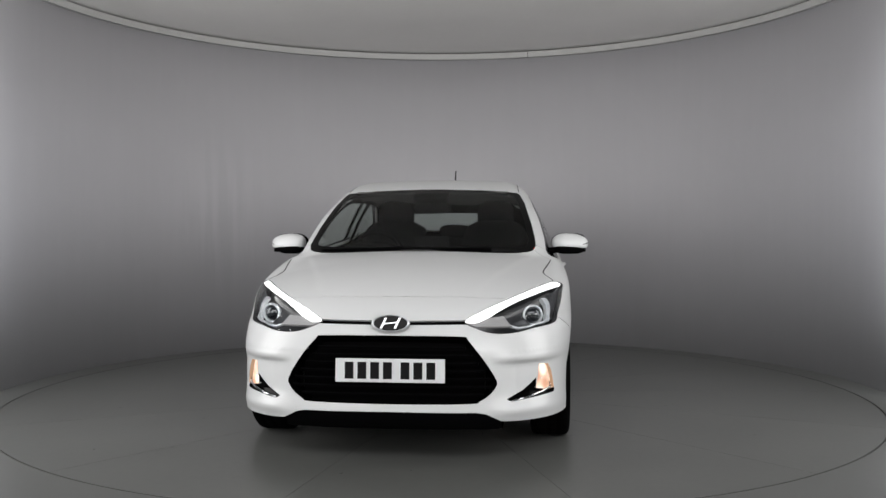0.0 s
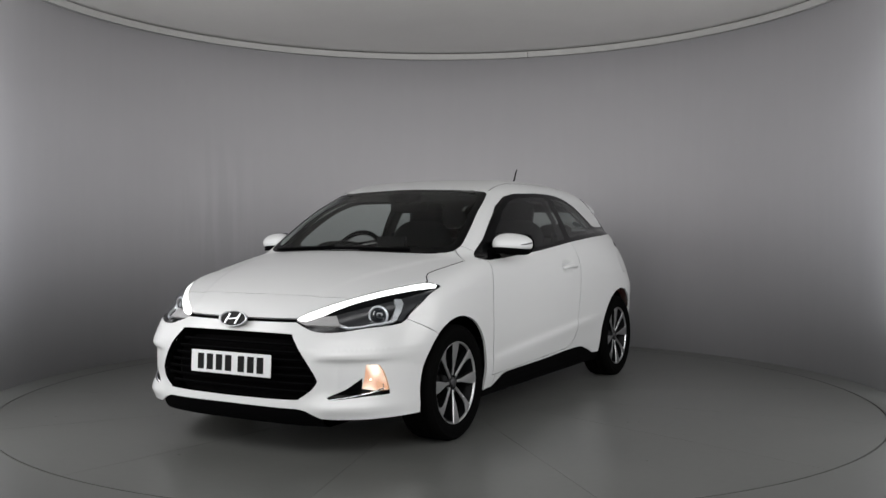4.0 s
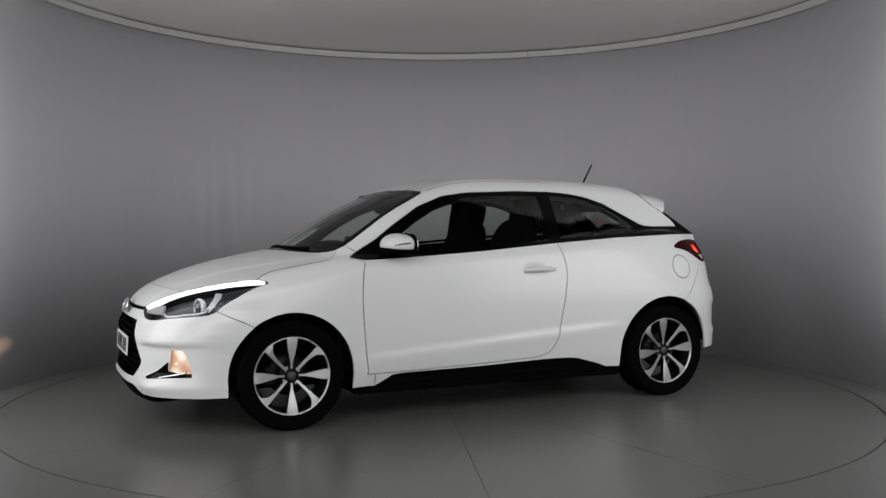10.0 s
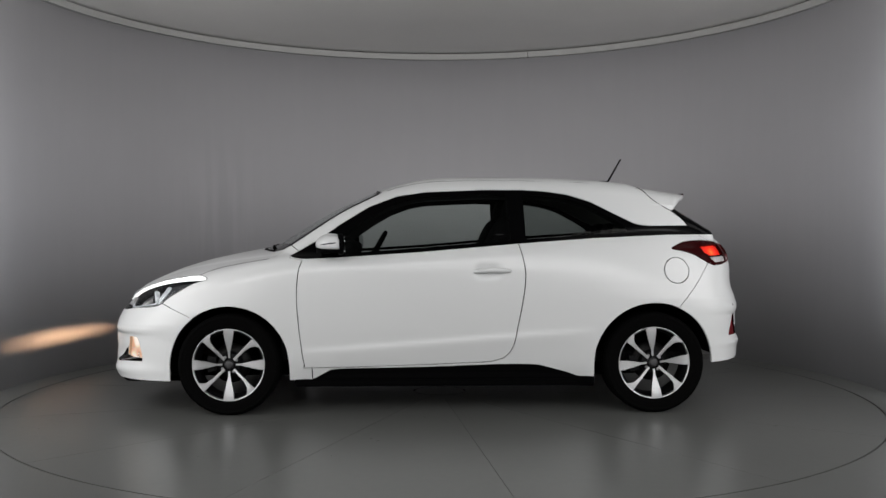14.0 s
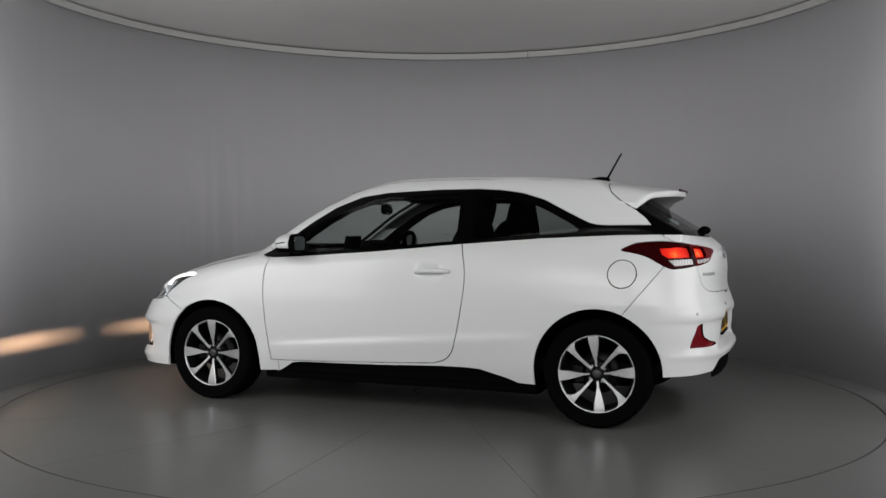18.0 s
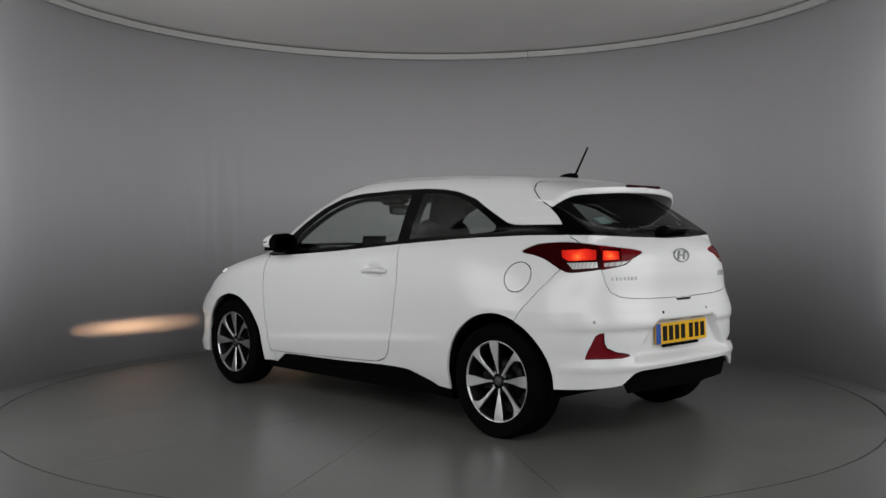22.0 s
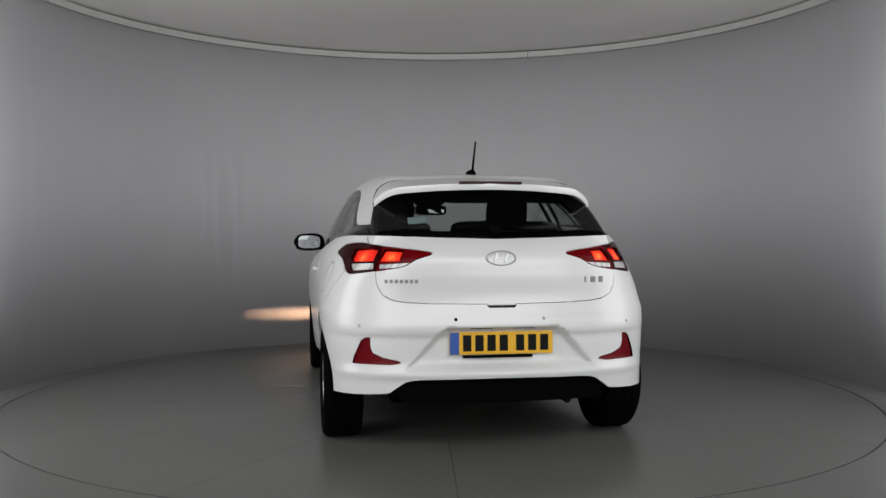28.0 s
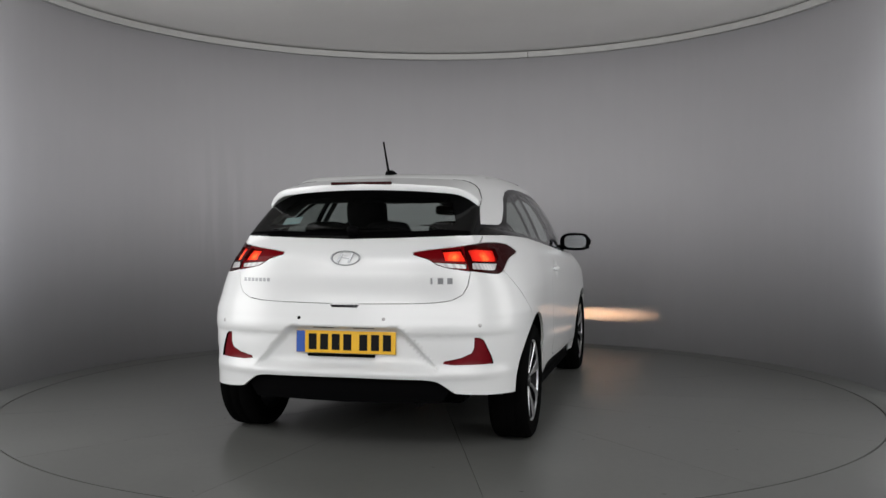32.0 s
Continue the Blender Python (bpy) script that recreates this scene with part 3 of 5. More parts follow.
def stamp(bm, layer, view, poly, label, only=None, facing=0.05):
    """Cut the outline into the skin and give the faces inside it the label."""
    way, au, av = VIEWS[view]
    us, vs = [p[0] for p in poly], [p[1] for p in poly]
    u0, u1, v0, v1 = min(us) - 0.03, max(us) + 0.03, min(vs) - 0.03, max(vs) + 0.03
    pool = {}

    def span(f):
        fu, fv = [v.co.dot(au) for v in f.verts], [v.co.dot(av) for v in f.verts]
        return min(fu), max(fu), min(fv), max(fv)

    for f in bm.faces:
        if f.normal.dot(way) > facing and (only is None or f[layer] in only):
            c = f.calc_center_median()
            if u0 < c.dot(au) < u1 and v0 < c.dot(av) < v1:
                pool[f] = span(f)
    n = len(poly)
    for i in range(n):
        a, b = poly[i], poly[(i + 1) % n]
        du, dv = b[0] - a[0], b[1] - a[1]
        if abs(du) + abs(dv) < 1e-6:
            continue
        x0, x1, y0, y1 = min(a[0], b[0]), max(a[0], b[0]), min(a[1], b[1]), max(a[1], b[1])
        near = []
        for f, (p0, p1, q0, q1) in pool.items():
            if p1 < x0 or p0 > x1 or q1 < y0 or q0 > y1:
                continue
            side = [(v.co.dot(au) - a[0]) * dv - (v.co.dot(av) - a[1]) * du for v in f.verts]
            if min(side) < -1e-7 and max(side) > 1e-7:
                near.append(f)
        if not near:
            continue
        geom = near + list({e for f in near for e in f.edges}) + list({v for f in near for v in f.verts})
        res = bmesh.ops.bisect_plane(bm, geom=geom, plane_co=au * a[0] + av * a[1], plane_no=(au * dv - av * du).normalized(), dist=2e-4)
        for g in res["geom"]:
            if isinstance(g, bmesh.types.BMFace):
                pool[g] = span(g)
    pool = [f for f in pool if f.is_valid]
    c = np.array([f.calc_center_median() for f in pool])
    inside = is_inside(c @ np.array(au), c @ np.array(av), poly)
    for f, k in zip(pool, inside):
        if k:
            f[layer] = label


def arc(cx, cz, r, a0, a1, n):
    return [(cx + r * math.cos(radians(a0 + (a1 - a0) * i / n)), cz + r * math.sin(radians(a0 + (a1 - a0) * i / n))) for i in range(n + 1)]


LABELS = ["quarter_panel", "front_bumper", "rear_bumper", "front_wing", "door", "roof", "bonnet", "tailgate", "sill_trim", "window_surround", "side_window", "quarter_window",
          "screen_surround", "windscreen", "rear_surround", "rear_window", "grille_gap", "grille_hole", "headlight", "drl", "fog", "fog_wing", "tail_lamp", "reflector",
          "front_lip", "gone", "fuel_flap", "tail_lamp_inner", "rear_valance", "tl_glow", "tl_clear", "tl_glow_inner", "tl_clear_inner", "drl_block", "lamp_bezel", "lamp_outer"]
ID = {k: i for i, k in enumerate(LABELS)}

DOOR_FRONT = [(0.788, 0.282), (0.832, 0.303), (0.852, 0.425), (0.870, 0.597), (0.876, 0.732), (0.866, 0.868), (0.846, 0.931), (0.835, 0.96)]
DOOR = DOOR_FRONT + [(-0.456, 1.06), (-0.464, 1.031), (-0.490, 0.933), (-0.502, 0.831), (-0.487, 0.696), (-0.454, 0.525), (-0.431, 0.421), (-0.400, 0.365), (-0.364, 0.337), (-0.310, 0.321), (-0.244, 0.313), (0.269, 0.294)]
BELT = [(0.925, 0.957), (0.885, 0.946), (0.829, 0.941), (0.610, 0.951), (0.097, 0.984), (-0.464, 1.031), (-0.939, 1.064), (-1.400, 1.084), (-1.72, 1.086)]
RAIL = [(-1.70, 1.137), (-1.303, 1.137), (-1.245, 1.141), (-1.203, 1.151), (-1.065, 1.219), (-0.928, 1.290), (-0.788, 1.333), (-0.660, 1.353), (-0.505, 1.363), (-0.256, 1.363), (0.099, 1.348),
        (0.275, 1.323), (0.449, 1.256), (0.620, 1.150), (0.756, 1.053)]
HEADLIGHT = [(2.004, 0.345, 0.673), (1.958, 0.405, 0.713), (1.863, 0.510, 0.759), (1.712, 0.625, 0.803), (1.580, 0.700, 0.827), (1.472, 0.754, 0.840), (1.430, 0.785, 0.834), (1.410, 0.812, 0.820),
             (1.493, 0.809, 0.794), (1.586, 0.803, 0.745), (1.660, 0.789, 0.700), (1.730, 0.777, 0.654), (1.880, 0.675, 0.638), (1.975, 0.570, 0.620), (2.010, 0.478, 0.621), (2.016, 0.410, 0.640)]
DRL = [(x, y, z + 0.012) for x, y, z in HEADLIGHT[0:7]] + [(1.428, 0.806, 0.824), (1.480, 0.796, 0.822), (1.590, 0.752, 0.8150), (1.690, 0.695, 0.8005), (1.780, 0.632, 0.7805), (1.855, 0.568, 0.7555), (1.908, 0.515, 0.729), (1.950, 0.460, 0.700), (1.988, 0.392, 0.674)]
DRL_BLOCK = [(2.004, 0.345, 0.673), (1.958, 0.405, 0.713), (1.950, 0.460, 0.697), (1.925, 0.530, 0.703), (1.944, 0.570, 0.654), (1.982, 0.514, 0.654), (2.008, 0.433, 0.655), (2.011, 0.404, 0.655)]
LAMP_BEZEL = [(1.684, 0.715, 0.783), (1.656, 0.741, 0.780), (1.664, 0.760, 0.756), (1.696, 0.767, 0.710), (1.725, 0.764, 0.678), (1.763, 0.749, 0.669), (1.738, 0.750, 0.700), (1.704, 0.742, 0.745)]
LAMP_OUTER = [(1.656, 0.741, 0.784), (1.41, 0.83, 0.83), (1.41, 0.83, 0.80), (1.70, 0.80, 0.66), (1.725, 0.764, 0.678), (1.696, 0.767, 0.710), (1.664, 0.760, 0.756)]
TAIL_LAMP = [(-1.410, 0.774, 0.996), (-1.447, 0.754, 1.020), (-1.501, 0.726, 1.039), (-1.620, 0.662, 1.047), (-1.745, 0.576, 1.032), (-1.857, 0.342, 1.001), (-1.862, 0.416, 0.968), (-1.853, 0.483, 0.932),
             (-1.803, 0.604, 0.910), (-1.706, 0.718, 0.892), (-1.654, 0.744, 0.902), (-1.561, 0.758, 0.957), (-1.485, 0.765, 0.981)]


def make_skin():
    bm = skin_grid()
    layer = bm.faces.layers.int.new("panel")
    for f in bm.faces:
        c = f.calc_center_median()
        f[layer] = ID["front_bumper"] if c.x > 1.29 else ID["roof"] if (c.z > 1.10 and c.x > -1.75) or (c.x > 0.3 and c.z > 0.98) else ID["quarter_panel"]
    st = lambda view, poly, label, only=None, facing=0.05: stamp(bm, layer, view, poly, ID[label], None if only is None else {ID[k] for k in only}, facing)
    st("side", [(-1.431, 0.64), (-1.543, 0.777), (-1.60, 0.85), (-1.66, 0.93), (-2.2, 0.93), (-2.2, 0.05), (-1.35, 0.05)], "rear_bumper", facing=-2)
    st("side", [(0.788, 0.15)] + DOOR_FRONT + [(0.94, 1.03), (1.3, 1.02), (1.55, 0.90), (1.75, 0.76), (1.70, 0.676), (1.61, 0.635), (1.519, 0.594), (1.40, 0.52), (1.28, 0.15)], "front_wing", facing=-2)
    st("side", rounded(DOOR, 3), "door")
    st("top", [(1.905, -0.1), (1.905, 0.0), (1.899, 0.177), (1.875, 0.36), (1.842, 0.489), (1.828, 0.560), (1.72, 0.64), (1.58, 0.71), (1.48, 0.766), (1.453, 0.764), (1.407, 0.729), (1.365, 0.715),
               (1.31, 0.720), (1.236, 0.734), (1.04, 0.760), (0.97, 0.66), (1.04, 0.55), (1.12, 0.40), (1.165, 0.252), (1.188, 0.1), (1.19, -0.1)], "bonnet", facing=0.25)
    st("rear", [(-0.1, 0.745), (0.0, 0.745), (0.320, 0.750), (0.460, 0.756), (0.532, 0.766), (0.582, 0.793), (0.606, 0.840), (0.615, 0.907), (0.63, 1.00), (0.637, 1.075), (0.60, 1.12), (-0.1, 1.12)], "tailgate")
    # sill trim, hem of the bumpers, arches
    st("side", [(0.797, 0.05), (0.797, 0.204), (0.740, 0.232), (0.680, 0.267), (0.62, 0.274), (0.098, 0.282), (-0.381, 0.299), (-0.50, 0.298), (-0.587, 0.292), (-0.760, 0.245), (-0.822, 0.221), (-0.93, 0.219), (-0.93, 0.05)], "sill_trim", facing=-2)
    st("front", [(-0.1, 0.258), (0.0, 0.258), (0.41, 0.256), (0.452, 0.248), (0.522, 0.212), (0.522, 0.05), (-0.1, 0.05)], "front_lip", ["front_bumper"], -2)
    st("front", [(0.522, 0.212), (0.60, 0.208), (0.90, 0.208), (0.90, 0.05), (0.522, 0.05)], "gone", ["front_bumper"], -2)
    st("rear", [(-0.1, 0.389), (0.0, 0.389), (0.40, 0.387), (0.44, 0.384), (0.475, 0.376), (0.514, 0.350), (0.555, 0.320), (0.60, 0.315), (0.70, 0.308), (0.95, 0.296), (0.95, 0.05), (-0.1, 0.05)], "gone", ["rear_bumper"], -2)
    st("rear", [(-0.1, 0.389), (0.0, 0.389), (0.40, 0.387), (0.44, 0.384), (0.475, 0.376), (0.514, 0.350), (0.535, 0.332), (0.49, 0.265), (-0.1, 0.255)], "rear_valance", ["gone"], -2)
    st("side", [(0.797, 0.05), (0.797, 0.210), (0.94, 0.206), (0.94, 0.05)], "gone", ["front_wing"], -2)
    st("side", arc(1.283, 0.300, 0.356, 0, 360, 56)[:-1], "gone", None, 0.02)
    st("side", [(0.926, 0.31), (0.921, 0.04), (1.640, 0.04), (1.636, 0.27), (1.60, 0.31)], "gone", None, -2)
    st("side", arc(-1.284, 0.306, 0.363, 0, 360, 56)[:-1], "gone", None, 0.02)
    st("side", [(-0.923, 0.32), (-0.925, 0.04), (-1.645, 0.04), (-1.647, 0.29), (-1.62, 0.32)], "gone", None, -2)
    # glass and black surrounds
    st("front", [(-0.1, 0.99), (0.0, 0.990), (0.252, 0.987), (0.547, 0.983), (0.62, 0.984), (0.656, 0.995), (0.672, 1.02), (0.668, 1.054), (0.648, 1.137), (0.600, 1.277), (0.567, 1.338), (0.545, 1.352), (0.377, 1.367), (0.07, 1.376), (-0.1, 1.376)],
       "screen_surround", ["roof", "quarter_panel", "front_wing", "front_bumper", "bonnet"], 0.2)
    st("front", [(-0.1, 1.020), (0.0, 1.020), (0.3, 1.017), (0.57, 1.014), (0.615, 1.022), (0.632, 1.045), (0.612, 1.137), (0.564, 1.272), (0.535, 1.330), (0.52, 1.338), (0.377, 1.352), (0.07, 1.361), (-0.1, 1.361)], "windscreen", ["screen_surround"], 0.2)
    st("side", BELT + RAIL, "window_surround", ["roof", "quarter_panel", "door", "front_wing", "rear_bumper", "tailgate"], 0.05)
    st("rear", [(-0.1, 1.067), (0.0, 1.067), (0.271, 1.073), (0.502, 1.082), (0.66, 1.088), (0.66, 1.137), (0.613, 1.138), (0.600, 1.19), (0.586, 1.243), (0.57, 1.29), (0.52, 1.345), (-0.1, 1.36)],
       "rear_surround", ["roof", "quarter_panel", "tailgate"], 0.12)
    st("rear", rounded([(-0.1, 1.10), (-0.1, 1.10), (0.30, 1.105), (0.46, 1.112), (0.500, 1.125), (0.505, 1.15), (0.455, 1.245), (0.43, 1.272), (0.39, 1.280), (-0.1, 1.290), (-0.1, 1.290)], 3), "rear_window", ["rear_surround"], 0.30)
    st("side", [(0.630, 0.972), (0.097, 1.004), (-0.420, 1.048), (-0.412, 1.20), (-0.400, 1.332), (-0.256, 1.335), (0.08, 1.320), (0.204, 1.300), (0.343, 1.250), (0.480, 1.170), (0.600, 1.087), (0.640, 1.05), (0.645, 0.99)], "side_window", ["window_surround"])
    st("side", rounded([(-0.512, 1.056), (-0.512, 1.056), (-0.9, 1.082), (-1.12, 1.098), (-1.145, 1.115), (-1.12, 1.145), (-1.02, 1.205), (-0.90, 1.268), (-0.78, 1.306), (-0.65, 1.326), (-0.507, 1.334), (-0.507, 1.334)], 3), "quarter_window", ["window_surround"])
    # lamps, grille, recesses
    st("front", rounded([(-0.1, 0.612), (-0.1, 0.612), (0.0, 0.612), (0.32, 0.609), (0.365, 0.592), (0.446, 0.492), (0.498, 0.405), (0.496, 0.375), (0.470, 0.342), (0.420, 0.308), (0.375, 0.298), (0.0, 0.294), (-0.1, 0.294), (-0.1, 0.294)], 3), "grille_hole")
    st("front", [(-0.1, 0.677), (0.0, 0.677), (0.40, 0.682), (0.40, 0.663), (0.0, 0.659), (-0.1, 0.659)], "grille_gap")
    st("nose", rounded(flat("nose", HEADLIGHT), 3), "headlight", None, -0.1)
    st("nose", rounded(flat("nose", DRL), 3), "drl", ["headlight"], -0.1)
    st("nose", flat("nose", DRL_BLOCK), "drl_block", ["headlight"], -0.1)
    st("nose", flat("nose", LAMP_BEZEL), "lamp_bezel", ["headlight"], -0.1)
    st("nose", flat("nose", LAMP_OUTER), "lamp_outer", ["headlight"], -0.1)
    st("nose", flat("nose", [(1.920, 0.703, 0.467), (1.870, 0.744, 0.464), (1.849, 0.757, 0.435), (1.831, 0.766, 0.385), (1.822, 0.772, 0.343), (1.870, 0.745, 0.338), (1.934, 0.688, 0.354), (1.924, 0.696, 0.404)]), "fog")
    st("nose", flat("nose", [(2.032, 0.550, 0.314), (1.987, 0.629, 0.349), (1.932, 0.690, 0.404), (1.934, 0.688, 0.354), (1.870, 0.745, 0.338), (1.822, 0.772, 0.343), (1.821, 0.773, 0.322), (1.933, 0.693, 0.316), (2.025, 0.566, 0.302)]), "fog_wing", ["front_bumper"])
    st("tail", rounded(flat("tail", TAIL_LAMP), 3), "tail_lamp", None, -0.05)
    st("rear", [(-0.1, 1.1), (0.575, 1.1), (0.570, 1.03), (0.612, 0.905), (0.612, 0.8), (-0.1, 0.8)], "tail_lamp_inner", ["tail_lamp"])
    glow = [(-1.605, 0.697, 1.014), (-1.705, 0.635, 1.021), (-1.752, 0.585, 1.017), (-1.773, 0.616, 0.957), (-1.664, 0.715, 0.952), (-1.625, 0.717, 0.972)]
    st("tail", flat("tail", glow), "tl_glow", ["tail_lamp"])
    st("tail", flat("tail", [(-1.660, 0.720, 0.943), (-1.777, 0.618, 0.948), (-1.787, 0.621, 0.919), (-1.696, 0.716, 0.911)]), "tl_clear", ["tail_lamp"])
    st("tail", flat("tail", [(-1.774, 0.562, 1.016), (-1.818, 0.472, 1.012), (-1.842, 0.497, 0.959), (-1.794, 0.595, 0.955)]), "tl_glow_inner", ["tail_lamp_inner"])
    st("tail", flat("tail", [(-1.800, 0.594, 0.941), (-1.860, 0.440, 0.951), (-1.850, 0.500, 0.928), (-1.808, 0.594, 0.921)]), "tl_clear_inner", ["tail_lamp_inner"])
    st("side", arc(-1.424, 0.866, 0.078, 0, 360, 32)[:-1], "fuel_flap", ["quarter_panel"])
    st("rear", [(0.724, 0.458), (0.715, 0.497), (0.697, 0.540), (0.683, 0.574), (0.664, 0.587), (0.641, 0.589), (0.640, 0.540), (0.628, 0.513), (0.580, 0.491), (0.505, 0.476), (0.496, 0.465), (0.545, 0.457)], "reflector")
    bmesh.ops.delete(bm, geom=[f for f in bm.faces if f[layer] == ID["gone"]], context="FACES")
    return bm, layer


class Skin:
    """The cut skin as plain arrays."""
    def __init__(self):
        bm, layer = make_skin()
        bm.verts.index_update()
        self.co = np.array([v.co for v in bm.verts])
        self.no = body_normal(self.co)[0]
        self.faces = {}
        for f in bm.faces:
            self.faces.setdefault(LABELS[f[layer]], []).append([v.index for v in f.verts])
        bm.free()

    def panel(self, labels, shrink=0.0, rim=0.0, inset=0.0, keep=None, mirror=False, side=1, walls=False):
        """Verts, faces and normals of a panel: shrunk for its gap, sunk by inset, with a rim turned inwards. mirror: both halves as one. walls: the rim alone, facing in."""
        faces = [f for k in labels for f in self.faces.get(k, ()) if keep is None or keep(self.co[f].mean(0))]
        used = sorted({i for f in faces for i in f})
        at = {i: k for k, i in enumerate(used)}
        co, no = self.co[used].copy(), self.no[used].copy()
        faces = [[at[i] for i in f] for f in faces]
        once = {}
        for f in faces:
            mid = co[f].mean(0)
            for a, b in zip(f, f[1:] + f[:1]):
                if (b, a) in once:
                    del once[(b, a)]
                else:
                    once[(a, b)] = mid
        base = co.copy()
        if shrink:
            pull = np.zeros_like(co)
            for (a, b), mid in once.items():
                if abs(base[a][1]) < 1e-4 and abs(base[b][1]) < 1e-4:
                    continue
                e = base[b] - base[a]
                e = e / (np.linalg.norm(e) + 1e-9)
                n = (no[a] + no[b]) / 2
                d = np.cross(n, e)
                d = d * np.sign(d @ (mid - (base[a] + base[b]) / 2))
                for i in (a, b):
                    pull[i] += d / (np.linalg.norm(d) + 1e-9)
            size = np.linalg.norm(pull, axis=1, keepdims=True)
            move = np.where(size > 1e-6, pull / np.maximum(size, 1e-6), 0) * shrink
            move[np.abs(base[:, 1]) < 1e-4, 1] = 0
            co = co + move
        co = co - no * inset
        v, n, f = [*co], [*no], [list(q) for q in faces]
        if rim:
            for (a, b), mid in once.items():
                if abs(base[a][1]) < 1e-4 and abs(base[b][1]) < 1e-4:
                    continue
                e = co[b] - co[a]
                out = np.cross(e, no[a])
                out = out / (np.linalg.norm(out) + 1e-9)
                k = len(v)
                v += [co[a], co[b], co[b] - no[b] * rim, co[a] - no[a] * rim]
                n += [out] * 4
                f.append([k + 1, k, k + 3, k + 2])
        if walls:
            f = [q[::-1] for q in f[len(faces):]]
            n = [-np.array(q) for q in n]
        v, n = np.array(v), np.array(n)
        flip = np.array([1, -1, 1])
        if mirror:
            k = len(v)
            f = f + [[q + k for q in g][::-1] for g in f]
            v, n = np.concatenate([v, v * flip]), np.concatenate([n, n * flip])
        elif side < 0:
            v, n, f = v * flip, n * flip, [g[::-1] for g in f]
        return v, f, n


def reach(start, way):
    """Where a straight line from outside first meets the body."""
    p, d = np.array(start, float), np.array(way, float)
    far = np.arange(0, 2.5, 0.004)
    hit = np.argmax(body_field(*(p + far[:, None] * d).T) < 0)
    lo, hi = far[max(hit - 1, 0)], far[hit]
    for _ in range(16):
        m = (lo + hi) / 2
        lo, hi = (m, hi) if body_field(*(p + m * d)[:, None])[0] > 0 else (lo, m)
    return p + lo * d


def on_side(x, z, out=0.0):
    p = reach((x, 1.2, z), (0, -1, 0))
    return p + body_normal(p[None])[0][0] * out


def on_top(x, y, out=0.0):
    p = reach((x, y, 1.7), (0, 0, -1))
    return p + body_normal(p[None])[0][0] * out


def on_front(y, z, out=0.0):
    p = reach((2.4, y, z), (-1, 0, 0))
    return p + body_normal(p[None])[0][0] * out


def on_rear(y, z, out=0.0):
    p = reach((-2.4, y, z), (1, 0, 0))
    return p + body_normal(p[None])[0][0] * out


# ---- the car ----
SKIN = Skin()
CAR = new("car")
tagged(CAR, "white three-door hatchback, lamps lit, standing on the turntable", "car")


def panel_part(name, labels, mat, parent=None, label="", **how):
    v, f, n = SKIN.panel(labels, **how)
    return mesh_ob(name, v, f, mat, parent or CAR, label, normals=n)


GAP = dict(shrink=0.0032, rim=0.014)
SNUG = dict(shrink=0.0006, rim=0.014)


def body_panels():
    made = {}
    for name, mat in (("bonnet", PAINT), ("roof", PAINT), ("tailgate", PAINT), ("front_bumper", PAINT), ("rear_bumper", PAINT), ("windscreen", GLASS), ("rear_window", TINTED)):
        how = dict(mirror=True) if mat in (GLASS, TINTED) else dict(mirror=True, **(SNUG if "bumper" in name else GAP))
        made[name] = panel_part(name, [name], mat, **how)
    panel_part("screen_surround", ["screen_surround"], BLACK_GLOSS, mirror=True, label="black edge band of the windscreen")
    panel_part("rear_surround", ["rear_surround"], BLACK_GLOSS, mirror=True, label="black edge band of the rear window")
    panel_part("front_lip", ["front_lip"], BLACK_PLASTIC, mirror=True, inset=0.012, label="black plastic lower lip")
    panel_part("grille_gap", ["grille_gap"], BLACK_PLASTIC, mirror=True, inset=0.012, label="black slot under the bonnet edge")
    for s in (1, -1):
        for name in ("front_wing", "door"):
            made[name, s] = panel_part(name, [name], PAINT, side=s, **GAP)
        made["quarter_panel", s] = panel_part("quarter_panel", ["quarter_panel"] + (["fuel_flap"] if s < 0 else []), PAINT, side=s, **GAP)
        panel_part("sill_trim", ["sill_trim"], BLACK_PLASTIC, side=s, inset=0.006, label="black plastic sill")
        panel_part("window_surround", ["window_surround"], BLACK_GLOSS, side=s, label="gloss black window band")
        panel_part("side_window", ["side_window"], SIDE_GLASS, side=s)
        panel_part("quarter_window", ["quarter_window"], REAR_SIDE_GLASS, side=s, label="fixed tinted rear side window")
    panel_part("fuel_flap", ["fuel_flap"], PAINT, made["quarter_panel", 1], label="round white fuel flap", **GAP)
    panel_part("rear_valance", ["rear_valance"], BLACK_PLASTIC, mirror=True, inset=0.03, label="black plastic lower valance")
    # lining seen through the glass
    panel_part("headlining", ["roof"], LINER, mirror=True, inset=0.035, label="pale grey headlining", keep=lambda c: c[2] > 1.15)
    for s in (1, -1):
        panel_part("side_lining", ["door", "quarter_panel", "window_surround", "front_wing"], TRIM, side=s, inset=0.045, label="dark door and side lining",
                   keep=lambda c: 0.35 < c[2] and -1.65 < c[0] < 0.95)
    panel_part("tailgate_lining", ["tailgate", "rear_surround"], TRIM, mirror=True, inset=0.03, label="dark inside of the tailgate")
    return made


PANELS = body_panels()


def mirrored(v, f):
    return [(x, -y, z) for x, y, z in v], [tuple(q)[::-1] for q in f]


def add(name, vf, mat, parent, label="", s=1, smooth=True):
    v, f = vf if s > 0 else mirrored(*vf)
    return mesh_ob(name, v, f, mat, parent, label, smooth=smooth)


